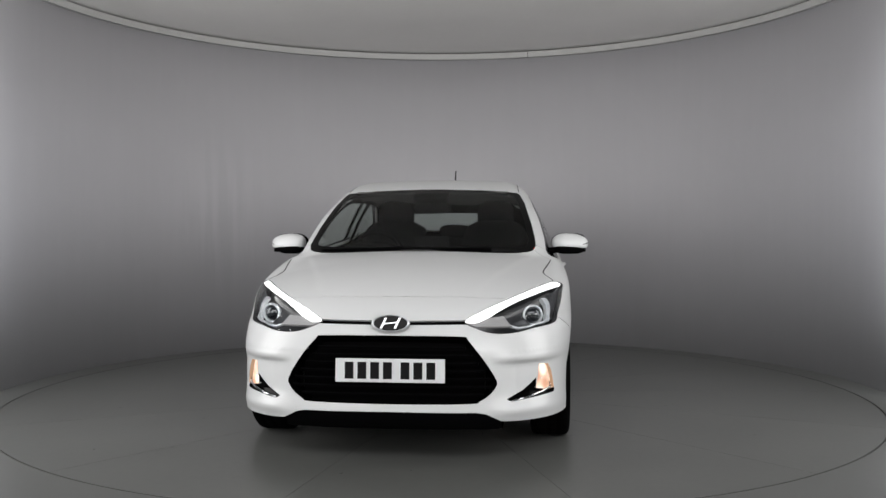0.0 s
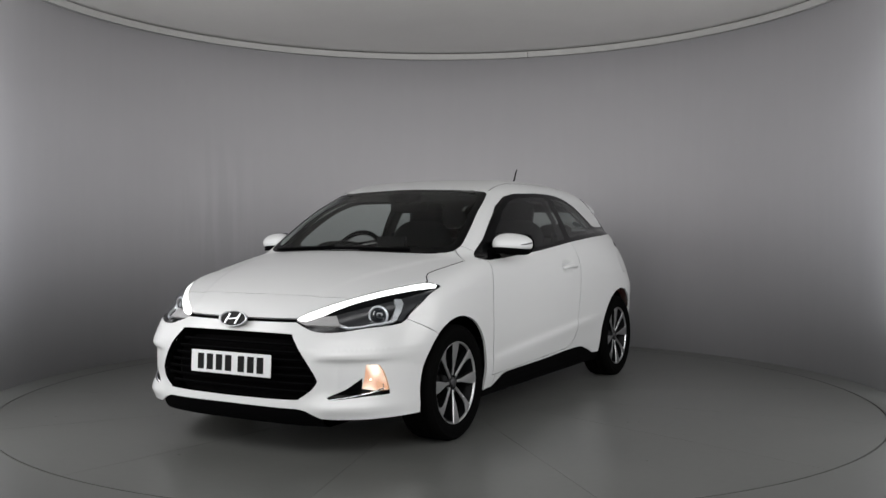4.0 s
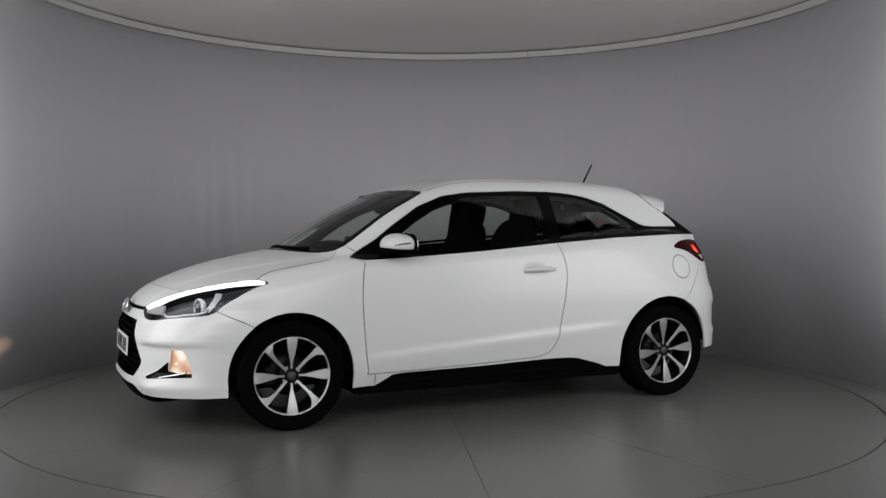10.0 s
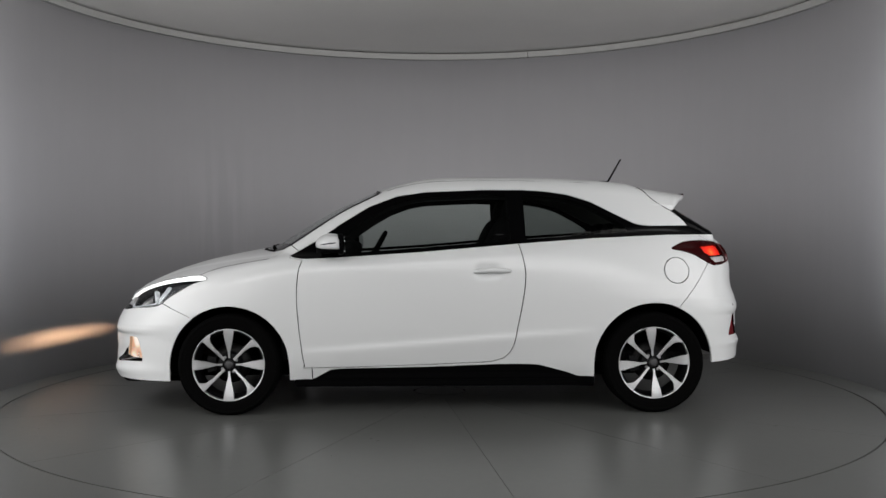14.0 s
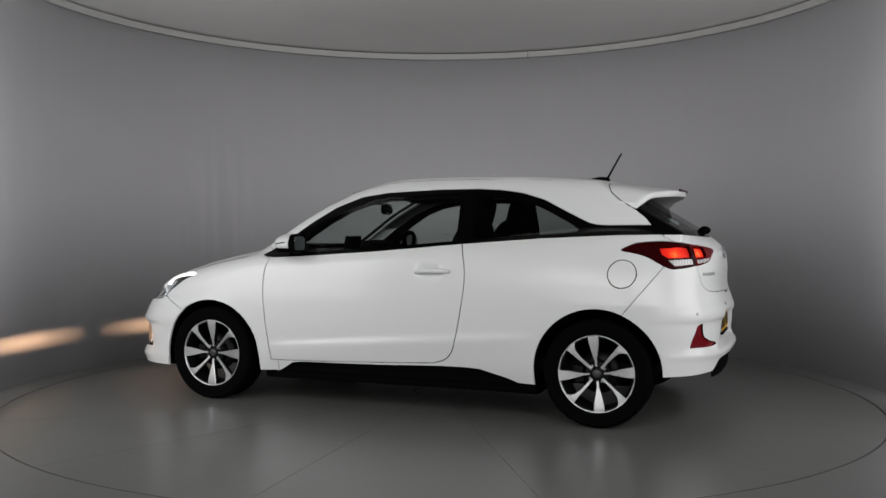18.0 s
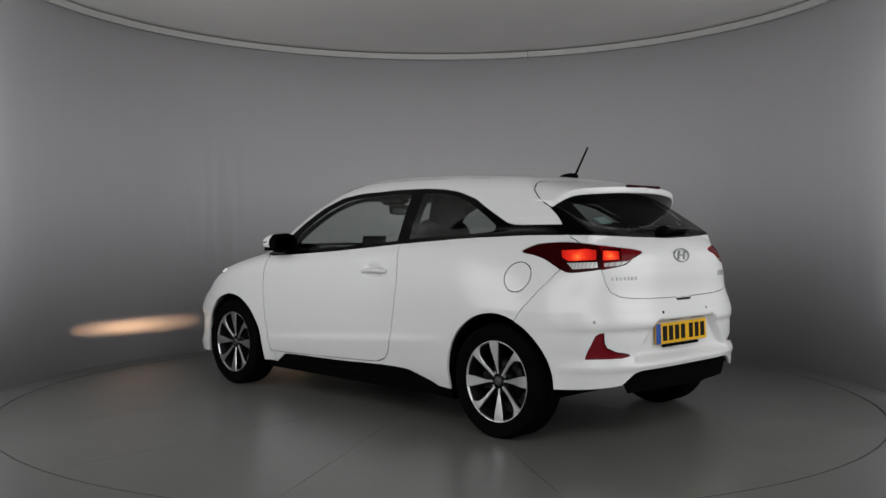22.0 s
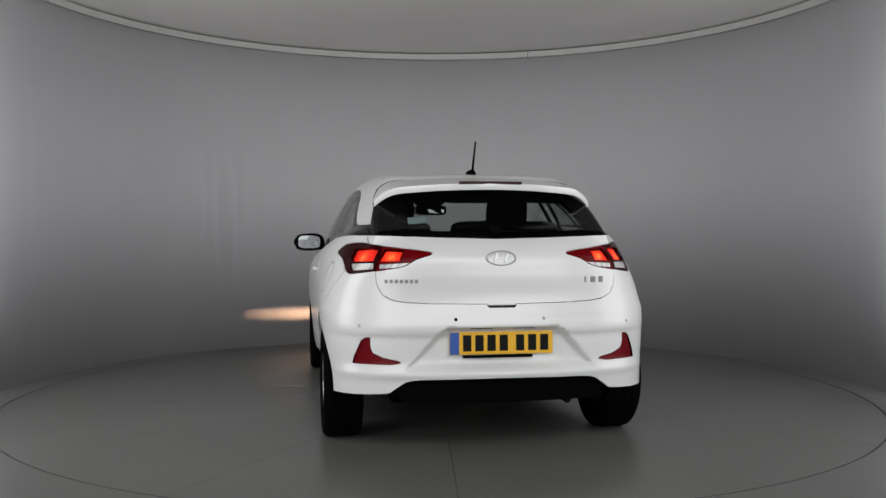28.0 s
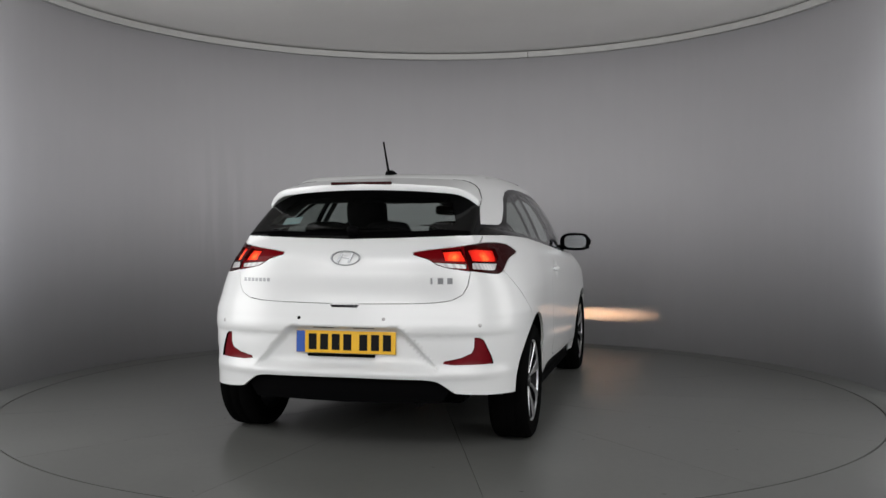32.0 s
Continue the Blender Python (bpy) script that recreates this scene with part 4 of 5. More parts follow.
def blob(cx, cy, cz, rx, ry, rz, e1=1.0, e2=1.0, n=24, m=16):
    """A rounded box or egg: e below 1 is boxier."""
    sgn = lambda a, e: math.copysign(abs(a) ** e, a)
    v, f = [], []
    for j in range(m + 1):
        t = -math.pi / 2 + math.pi * j / m
        for i in range(n):
            u = 2 * math.pi * i / n
            v.append((cx + rx * sgn(math.cos(t), e1) * sgn(math.cos(u), e2), cy + ry * sgn(math.cos(t), e1) * sgn(math.sin(u), e2), cz + rz * sgn(math.sin(t), e1)))
    for j in range(m):
        f += [(j * n + i, j * n + (i + 1) % n, (j + 1) * n + (i + 1) % n, (j + 1) * n + i) for i in range(n)]
    return v, f


def moved(vf, m):
    return [tuple(m @ Vector(p)) for p in vf[0]], vf[1]


def joined(*parts):
    v, f = [], []
    for a, b in parts:
        k = len(v)
        v += list(a)
        f += [tuple(q + k for q in g) for g in b]
    return v, f


def block(x0, x1, y0, y1, z0, z1, bevel=0.0, m=None):
    bm = box_bm(x1 - x0, y1 - y0, z1 - z0, (m or Matrix()) @ Matrix.Translation(((x0 + x1) / 2, (y0 + y1) / 2, (z0 + z1) / 2)), bevel)
    bm.verts.index_update()
    out = [tuple(v.co) for v in bm.verts], [tuple(v.index for v in f.verts) for f in bm.faces]
    bm.free()
    return out


# ---- nose: grille, plate, badge, lamps ----
def nose_x(y, z):
    return 1.29 + (NOSE(np.array(z)) - 1.29) * (1 - (abs(y) / 0.86) ** 3.2) ** (1 / 3.2)


def front_end():
    bumper = PANELS["front_bumper"]
    back = panel_part("grille", ["grille_hole"], BLACK_PLASTIC, mirror=True, inset=0.085, label="black hexagonal grille with level bars")
    panel_part("grille_frame", ["grille_hole"], BLACK_GLOSS, back, mirror=True, rim=0.085, walls=True)
    for z in (0.335, 0.372, 0.409, 0.446, 0.483, 0.520, 0.557):
        half = 0.30 + 0.19 * min(1.0, max(0.0, (0.62 - z) / 0.23)) if z > 0.39 else 0.50 - 0.9 * max(0.0, 0.39 - z) * 1.3
        v, f, n = [], [], 28
        for i in range(n + 1):
            y = -half + 2 * half * i / n
            x = float(nose_x(y, z)) - 0.035
            v += [(x, y, z + 0.006), (x + 0.006, y, z), (x, y, z - 0.010), (x - 0.03, y, z - 0.006)]
        for i in range(n):
            f += [(i * 4 + k, i * 4 + (k + 1) % 4, i * 4 + 4 + (k + 1) % 4, i * 4 + 4 + k) for k in range(4)]
        mesh_ob("slat", v, f, BLACK_PLASTIC, back, smooth=False)
    # plate with plain marks
    plate = add("number_plate", block(-0.003, 0.003, -0.260, 0.260, -0.0555, 0.0555, 0.0025), PLATE_WHITE, CAR, "white number plate with dark bars", smooth=False)
    plate.matrix_basis = pose(2.089, 0, 0.450, 0, -3, 0)
    plate_marks(plate, 1, 0.0)
    holder = add("plate_holder", block(-0.05, -0.004, -0.20, 0.20, -0.045, 0.045, 0.006), BLACK_PLASTIC, plate, smooth=False)
    badge("front_badge", 2.066, 0.670, 0.092, 0.042, 1, BLACK_GLOSS, -20)
    for s in (1, -1):
        lamp_front(s)
        fog_lamp(s)


def plate_marks(plate, way, shift):
    """Seven plain dark bars, one for each character."""
    y = -0.219
    for i in range(7):
        if i == 4:
            y += 0.022
        cy = (y + 0.025) * way + shift
        add("plate_bar", block(way * 0.0035 - 0.0006, way * 0.0035 + 0.0006, cy - 0.021, cy + 0.021, -0.0395, 0.0395), PLATE_INK, plate, smooth=False)
        y += 0.061


def badge(name, x, z, ry, rz, way, back, tilt):
    """A chrome oval with a slanted bar, drawn as a plain shape."""
    metal = BADGE_METAL if way > 0 else LETTERING
    ring_v, ring_f, n = [], [], 48
    for i in range(n):
        a = 2 * math.pi * i / n
        for rr, h in ((1.0, 0), (0.97, 0.008), (0.90, 0.008), (0.86, 0.0)):
            ring_v.append((h * way, ry * rr * math.cos(a), rz * rr * math.sin(a)))
    for i in range(n):
        j = (i + 1) % n
        ring_f += [(i * 4 + k, i * 4 + k + 1, j * 4 + k + 1, j * 4 + k) if way < 0 else (i * 4 + k, j * 4 + k, j * 4 + k + 1, i * 4 + k + 1) for k in range(3)]
    ob = mesh_ob(name, ring_v, ring_f, metal, CAR, "chrome oval badge", smooth=True)
    ob.matrix_basis = pose(x, 0, z, 0, tilt, 0)
    if back:
        oval = [(ry * 0.9 * math.cos(2 * math.pi * i / 40), rz * 0.9 * math.sin(2 * math.pi * i / 40)) for i in range(40)]
        v, f = prism(oval, -0.004, 0.001, "x")
        mesh_ob("badge_plate", v, f, back, ob, smooth=False)
    for slant in (-0.5, 0.5):
        c = slant * ry * 0.72
        bar = [(c - 0.005 - 0.011 * way, -rz * 0.62), (c + 0.005 - 0.011 * way, -rz * 0.62), (c + 0.005 + 0.011 * way, rz * 0.62), (c - 0.005 + 0.011 * way, rz * 0.62)]
        v, f = prism(bar, 0.001, 0.007 * way, "x")
        mesh_ob("badge_bar", v, f, metal, ob, smooth=False)
    v, f = prism([(-ry * 0.36, -0.007), (ry * 0.36, 0.0015), (ry * 0.36, 0.007), (-ry * 0.36, -0.0015)], 0.001, 0.006 * way, "x")
    mesh_ob("badge_bar", v, f, metal, ob, smooth=False)
    return ob


def skin_out(p, out):
    q = onto_body(np.array([p], float))
    return (q + body_normal(q)[0] * out)[0]


def lamp_front(s):
    both = ["headlight", "drl", "drl_block", "lamp_bezel", "lamp_outer"]
    house = panel_part("headlight", both, LAMP_INNER, side=s, inset=0.075, label="swept headlamp with lit white daylight strip")
    panel_part("lamp_wall", both, LAMP_DARK, house, side=s, rim=0.075, walls=True)
    panel_part("daylight_strip", ["drl"], DRL_GLOW, house, "glowing white strip", side=s, inset=0.003, shrink=0.0008, rim=0.015)
    panel_part("lens", both, LENS, house, "clear lens", side=s, shrink=0.0015)
    panel_part("light_guide", ["drl_block"], DRL_DIM, house, "frosted pale end of the strip", side=s, inset=0.010, shrink=0.002, rim=0.012)
    panel_part("bezel_plate", ["lamp_bezel"], LAMP_SILVER, house, "silver plate", side=s, inset=0.022, rim=0.02)
    panel_part("lamp_corner", ["lamp_outer"], LAMP_GREY, house, "grey lamp corner", side=s, inset=0.026)
    bezel = [(1.940, 0.520, 0.690), (1.943, 0.563, 0.660), (1.929, 0.605, 0.647), (1.886, 0.653, 0.651), (1.845, 0.687, 0.659), (1.793, 0.729, 0.664), (1.750, 0.752, 0.672), (1.735, 0.757, 0.690)]
    pts = [skin_out(p, -0.020) for p in bezel]
    add("bezel", tube(pts, [0.005, 0.007, 0.008, 0.006, 0.006, 0.007, 0.009, 0.006], 10), LAMP_SILVER, house, "silver inner frame", s)
    c = skin_out((1.790, 0.698, 0.716), -0.055)
    aim = Matrix.Translation(c) @ Vector((1, 0.30, -0.02)).to_track_quat("Y", "Z").to_matrix().to_4x4()
    add("projector_ring", moved(lathe([(0.045, -0.02), (0.052, 0.0), (0.050, 0.008), (0.042, 0.010), (0.040, 0.0)], 40), aim), LAMP_SILVER, house, "silver ring", s)
    add("projector", moved(lathe([(0.0, 0.022), (0.015, 0.020), (0.028, 0.013), (0.038, 0.002), (0.041, -0.01)], 40), aim), PROJECTOR, house, "dark glass projector", s)


def fog_lamp(s):
    lamp = panel_part("fog_lamp", ["fog"], FOG_GLOW, side=s, inset=0.018, label="lit warm fog lamp in a chrome-edged slot")
    panel_part("lamp_wall", ["fog"], FOG_WALL_GLOW, lamp, side=s, rim=0.019, walls=True)
    panel_part("lens", ["fog"], LENS, lamp, "clear lens", side=s, inset=0.004)
    panel_part("wing_trim", ["fog_wing"], BLACK_GLOSS, lamp, "black blade", side=s, inset=0.012)
    panel_part("wing_wall", ["fog_wing"], CHROME, lamp, "chrome edge", side=s, rim=0.014, walls=True)
    # added emitter in a hidden slotted box, throwing a low flat beam ahead
    mouth = skin_out((1.903, 0.716, 0.395), -0.0055)
    aim = Matrix.Translation(mouth) @ Vector((1, 0.10, -0.092)).to_track_quat("X", "Z").to_matrix().to_4x4()
    d, w, h, r = 0.0115, 0.0051, 0.00048, 0.0006
    shade = joined(block(-d, 0, -w, w, h, h + r), block(-d, 0, -w, w, -h - r, -h), block(-d, 0, -w - r, -w, -h - r, h + r), block(-d, 0, w, w + r, -h - r, h + r), block(-d - 0.0004, -d, -w - r, w + r, -h - r, h + r))
    add("beam_slot", moved(shade, aim), LAMP_SILVER, lamp, "added silver slotted box that shapes the beam", s, smooth=False)
    add("beam_emitter", moved(([(0.0001 - d, -0.0041, -0.00038), (0.0001 - d, 0.0041, -0.00038), (0.0001 - d, 0.0041, 0.00038), (0.0001 - d, -0.0041, 0.00038)], [(0, 1, 2, 3)]), aim), FOG_BEAM, lamp, "added glowing sliver that throws the beam", s, smooth=False)
    pts = [skin_out(p, -0.004) for p in ((2.026, 0.562, 0.305), (1.971, 0.651, 0.320), (1.905, 0.716, 0.334), (1.848, 0.758, 0.346), (1.850, 0.757, 0.372))]
    add("chrome_strip", tube(pts, [0.002, 0.005, 0.006, 0.006, 0.003], 8), CHROME, lamp, "chrome strip", s)


front_end()


# ---- tail: lamps, plate, badge, spoiler, aerial ----
def tail_end():
    bumper, gate = PANELS["rear_bumper"], PANELS["tailgate"]
    for s in (1, -1):
        for base, glow, clear, parent in (("tail_lamp", "tl_glow", "tl_clear", CAR), ("tail_lamp_inner", "tl_glow_inner", "tl_clear_inner", CAR)):
            lamp = panel_part("tail_lamp", [base], RED_LENS if base == "tail_lamp" else RED_DIM, parent, "dark red wrap-round tail lamp, lit", side=s, shrink=0.0015, rim=0.02)
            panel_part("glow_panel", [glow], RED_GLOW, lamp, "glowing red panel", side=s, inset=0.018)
            panel_part("panel_wall", [glow], RED_LENS, lamp, side=s, rim=0.019, walls=True)
            panel_part("clear_panel", [clear], CLEAR_LENS, lamp, "clear ribbed strip", side=s, inset=0.004)
        r = panel_part("rear_reflector", ["reflector"], REFLECTOR, side=s, inset=0.010, label="dark red boomerang reflector")
        panel_part("reflector_wall", ["reflector"], BLACK_GLOSS, r, side=s, rim=0.012, walls=True)
    plate = add("number_plate", block(-0.003, 0.003, -0.260, 0.260, -0.0555, 0.0555, 0.0025), PLATE_YELLOW, CAR, "yellow number plate with dark bars", smooth=False)
    plate.matrix_basis = pose(-1.894, 0, 0.556, 0, 2, 0)
    plate_marks(plate, -1, -0.022)
    add("plate_band", block(-0.0046, -0.0030, 0.212, 0.258, -0.0535, 0.0535), PLATE_BLUE, plate, "blue band", smooth=False)
    add("plate_ledge", block(-0.012, 0.004, -0.155, 0.195, -0.072, -0.0575, 0.003), BLACK_PLASTIC, plate, smooth=False)
    for y in (-0.105, 0.105):
        add("plate_lamp", block(-1.925, -1.895, y - 0.055, y + 0.055, 0.628, 0.634, 0.002), BLACK_PLASTIC, bumper, smooth=False)
    badge("rear_badge", -1.890, 0.972, 0.078, 0.038, -1, None, 10)
    # lettering as plain chrome bars
    for i in range(7):
        p = on_rear(0.562 - 0.024 * i, 0.860, 0.0005)
        b = add("badge_bar", block(-0.002, 0.002, -0.008, 0.008, -0.009, 0.009, 0.001), LETTERING, gate, smooth=False)
        b.matrix_basis = pose(*p, 0, 0, -10)
    for y, w in ((-0.435, 0.010), (-0.478, 0.028), (-0.522, 0.026)):
        p = on_rear(-y, 0.862, 0.0005)
        b = add("badge_bar", block(-0.002, 0.002, -w / 2, w / 2, -0.015, 0.015, 0.001), LETTERING, gate, smooth=False)
        b.matrix_basis = pose(p[0], -p[1], p[2], 0, 0, 10)
    p = on_rear(0.0, 0.738)
    add("boot_catch", prism([(-0.075, p[2] + 0.004), (0.075, p[2] + 0.004), (0.055, p[2] - 0.020), (-0.055, p[2] - 0.020)], p[0] - 0.003, p[0] + 0.02, "x"), LAMP_DARK, bumper, "dark tailgate catch", smooth=False)
    for y, z in ((0.692, 0.646), (0.233, 0.676), (-0.208, 0.677), (-0.667, 0.648)):
        p = on_rear(abs(y), z, 0.0)
        n = body_normal(p[None])[0][0]
        flip = 1 if y > 0 else -1
        m = Matrix.Translation((p[0], p[1] * flip, p[2])) @ Vector((n[0], n[1] * flip, n[2])).to_track_quat("Y", "Z").to_matrix().to_4x4()
        add("parking_sensor", moved(lathe([(0, 0.002), (0.007, 0.002), (0.009, 0.0), (0.010, -0.004)], 20), m), BLACK_PLASTIC if abs(y - 0.233) < 0.01 else CLEAR_LENS, bumper)
    spoiler()
    # aerial
    foot = add("aerial", moved(blob(0, 0, 0, 0.075, 0.028, 0.026, 0.9, 1.0), pose(-1.115, 0, 1.428, 0, 6, 0)), BLACK_PLASTIC, CAR, "black roof aerial with raked mast")
    add("mast", tube([(-1.155, 0, 1.425), (-1.172, 0, 1.445), (-1.215, 0, 1.520), (-1.262, 0, 1.603)], [0.009, 0.007, 0.006, 0.005], 10), BLACK_PLASTIC, foot)
    # rear wiper along the foot of the glass
    w = add("rear_wiper", blob(*(on_rear(0.0, 1.098, 0.018)), 0.036, 0.032, 0.026), BLACK_PLASTIC, CAR, "black rear wiper")
    arm = [on_rear(abs(y), 1.092 + 0.004 * k, 0.012) * np.array([1, -1, 1]) for k, y in enumerate((0.0, 0.1, 0.2, 0.3))]
    add("wiper_arm", tube(arm, [0.010, 0.008, 0.007, 0.005], 8), BLACK_PLASTIC, w)
    # sticker on the rear glass, with plain lines of print
    c = [on_rear(y, z, -0.003) for y, z in ((0.43, 1.142), (0.335, 1.150), (0.335, 1.185), (0.43, 1.176))]
    st = mesh_ob("sticker", [*c, *[q + np.array((0.001, 0, 0)) for q in c]], [(0, 1, 2, 3), (7, 6, 5, 4)], STICKER, CAR, "pale blue sticker inside the rear window", smooth=False)
    for k in (0.3, 0.6):
        a, b = c[0] + (c[3] - c[0]) * k, c[1] + (c[2] - c[1]) * k
        up, o = (c[3] - c[0]) * 0.1, np.array((-0.0012, 0, 0.0008))
        mesh_ob("print_line", [a + o, b + o, b + up + o, a + up + o], [(0, 1, 2, 3)], PLATE_WHITE, st, smooth=False)


def spoiler():
    ys = np.linspace(-0.585, 0.585, 61)
    n = 15
    v, f = [], []
    for y in ys:
        a = abs(y)
        edge = np.clip((a - 0.44) / 0.145, 0, 1)
        xf = -1.275 - 0.06 * edge ** 2
        zf = on_top(xf, a, 0.0015)[2] if a < 0.56 else on_top(xf, 0.56, 0.0015)[2] - (a - 0.56) * 1.6
        xt = -1.656 + 0.50 * a * a + 0.02 * edge ** 4
        zt = 1.352 - 0.09 * a * a - 0.055 * edge ** 2.5
        sec = []
        for k in range(9):                       # top, front to tip
            s = k / 8
            sec.append((xf + (xt - xf) * s, zf + (zt - zf) * (0.85 * s + 0.15 * s * s)))
        sec.append((xt - 0.004, zt - 0.018))
        sec.append((xt + 0.005, zt - 0.034))
        for k in (0.7, 0.4, 0.15):               # underside back to the glass
            xx = xf + (xt - xf) * k
            sec.append((xx, zf + (zt - zf) * k - 0.034 - 0.020 * (1 - k) - 0.01 * edge))
        sec.append((xf - 0.01, zf - 0.03))
        v += [(x, y, z) for x, z in sec]
    for i in range(len(ys) - 1):
        f += [(i * n + k, i * n + (k + 1) % n, (i + 1) * n + (k + 1) % n, (i + 1) * n + k) for k in range(n)]
    f += [tuple(range(n)), tuple(range((len(ys) - 1) * n, len(ys) * n))[::-1]]
    ob = mesh_ob("spoiler", v, f, PAINT, CAR, "white roof spoiler with a high brake light")
    for s in (1, -1):
        line = [on_top(-1.275 - 0.06 * ((max(a, 0.44) - 0.44) / 0.145) ** 2, a, 0.002) for a in (0.40, 0.46, 0.50, 0.53, 0.555)] + [np.array((-1.365, 0.578, 1.285)), np.array((-1.43, 0.588, 1.245))]
        add("spoiler_joint", tube(line, [0.0012, 0.002, 0.0025, 0.0025, 0.0025, 0.003, 0.003], 6), BLACK_PLASTIC, ob, "", s)
    ed = ob.modifiers.new("edges", "EDGE_SPLIT")
    ed.split_angle = radians(50)
    add("brake_light", block(-0.012, 0.002, -0.165, 0.165, -0.008, 0.007, 0.003), RED_LENS, ob, "dark red high brake light", smooth=False).matrix_basis = pose(-1.644, 0, 1.353, 0, 8, 0)


tail_end()


# ---- wheels ----
def wheel_meshes():
    tyre = lathe([(0.215, -0.095), (0.235, -0.102), (0.262, -0.104), (0.288, -0.098), (0.301, -0.086), (0.305, -0.070), (0.305, -0.02), (0.3035, -0.018), (0.3035, -0.012), (0.305, -0.010), (0.305, 0.03),
                  (0.3035, 0.032), (0.3035, 0.038), (0.305, 0.040), (0.305, 0.070), (0.301, 0.086), (0.288, 0.098), (0.2825, 0.1015), (0.281, 0.100), (0.262, 0.104), (0.258, 0.103), (0.240, 0.101), (0.2215, 0.094), (0.215, 0.088)], 96)
    barrel = lathe([(0.212, -0.09), (0.200, -0.085), (0.192, -0.04), (0.190, 0.03), (0.198, 0.062), (0.2055, 0.082)], 72)
    lip = lathe([(0.205, 0.072), (0.2090, 0.083), (0.2115, 0.0885), (0.2165, 0.0905), (0.2195, 0.088), (0.2195, 0.082)], 96)

    def spoke(a, w_in, w_out, hook):
        """A flat-faced spoke, wider at the rim; hook: how far its foot spreads along the rim on one side."""
        v, f = [], []
        rows = ((0.040, w_in * 0.9, w_in * 0.9, 0.070), (0.075, w_in, w_in, 0.074), (0.125, (w_in + w_out) / 2, (w_in + w_out) / 2, 0.081), (0.170, w_out * 0.92, w_out * 0.92 + hook * 0.25, 0.0865), (0.190, w_out, w_out + hook * 0.7, 0.0885), (0.2105, w_out * 1.05, w_out * 1.05 + hook * 1.5, 0.089))
        for r, wl, wr, h in rows:
            top = [(-wl, h - 0.003), (-wl + 0.003, h), (wr - 0.003, h), (wr, h - 0.003), (wr - 0.004, h - 0.035), (-wl + 0.004, h - 0.035)]
            v += [(r * math.cos(a) - t * math.sin(a), q, r * math.sin(a) + t * math.cos(a)) for t, q in top]
        for i in range(len(rows) - 1):
            f += [(i * 6 + k, i * 6 + 6 + k, i * 6 + 6 + (k + 1) % 6, i * 6 + (k + 1) % 6) for k in range(6)]
        return v, f
    return tyre, barrel, lip, spoke


def build_wheel():
    tyre, barrel, lip, spoke = wheel_meshes()
    hub = lathe([(0.0, 0.055), (0.02, 0.055), (0.062, 0.056), (0.070, 0.050), (0.072, 0.02), (0.072, -0.03)], 40)
    w = mesh_ob("wheel", *barrel, DARK_ALLOY, CAR, "eight-spoke machined alloy wheel with a black tyre")
    mesh_ob("tyre", *tyre, RUBBER, w)
    mesh_ob("rim_lip", *lip, ALLOY, w)
    mesh_ob("hub", *hub, DARK_ALLOY, w)
    for k in range(8):
        a = radians(90 + 45 * k)
        vf = spoke(a, 0.0075, 0.0305, 0.0) if k % 2 == 0 else spoke(a, 0.0090, 0.0110, 0.036)
        mesh_ob("spoke", *vf, ALLOY, w, smooth=False)
        side = [(q[0] * 0.995, q[1] - 0.004, q[2] * 0.995) for q in vf[0]]
        mesh_ob("spoke_backing", side, vf[1], DARK_ALLOY, w, smooth=False)
    cap = mesh_ob("centre_cap", *lathe([(0.0, 0.0785), (0.016, 0.078), (0.023, 0.0755), (0.026, 0.069), (0.026, 0.05)], 32), CAP_GREY, w, "grey centre cap")
    for k in range(4):
        a = radians(45 + 90 * k + 14)
        c = (0.050 * math.cos(a), 0.0, 0.050 * math.sin(a))
        v, f = lathe([(0.0, 0.063), (0.0075, 0.063), (0.010, 0.060), (0.010, 0.05)], 6)
        mesh_ob("wheel_bolt", [(x + c[0], y, z + c[2]) for x, y, z in v], f, BOLT, w, smooth=False)
        v, f = lathe([(0.0115, 0.05), (0.0115, 0.066), (0.0165, 0.0665), (0.018, 0.055)], 20)
        mesh_ob("bolt_collar", [(x + c[0], y, z + c[2]) for x, y, z in v], f, DARK_ALLOY, w)
    mesh_ob("brake_disc", *lathe([(0.06, 0.0), (0.118, 0.0), (0.119, -0.02), (0.06, -0.02)], 48), STEEL, w, "brake disc")
    cal = [(0.085 + 0.0, -0.04), (0.135, -0.05), (0.14, 0.0), (0.135, 0.05), (0.085, 0.04)]
    mesh_ob("brake_caliper", *prism(cal, -0.03, 0.035), DARK_ALLOY, w, "brake caliper", smooth=False)
    return w


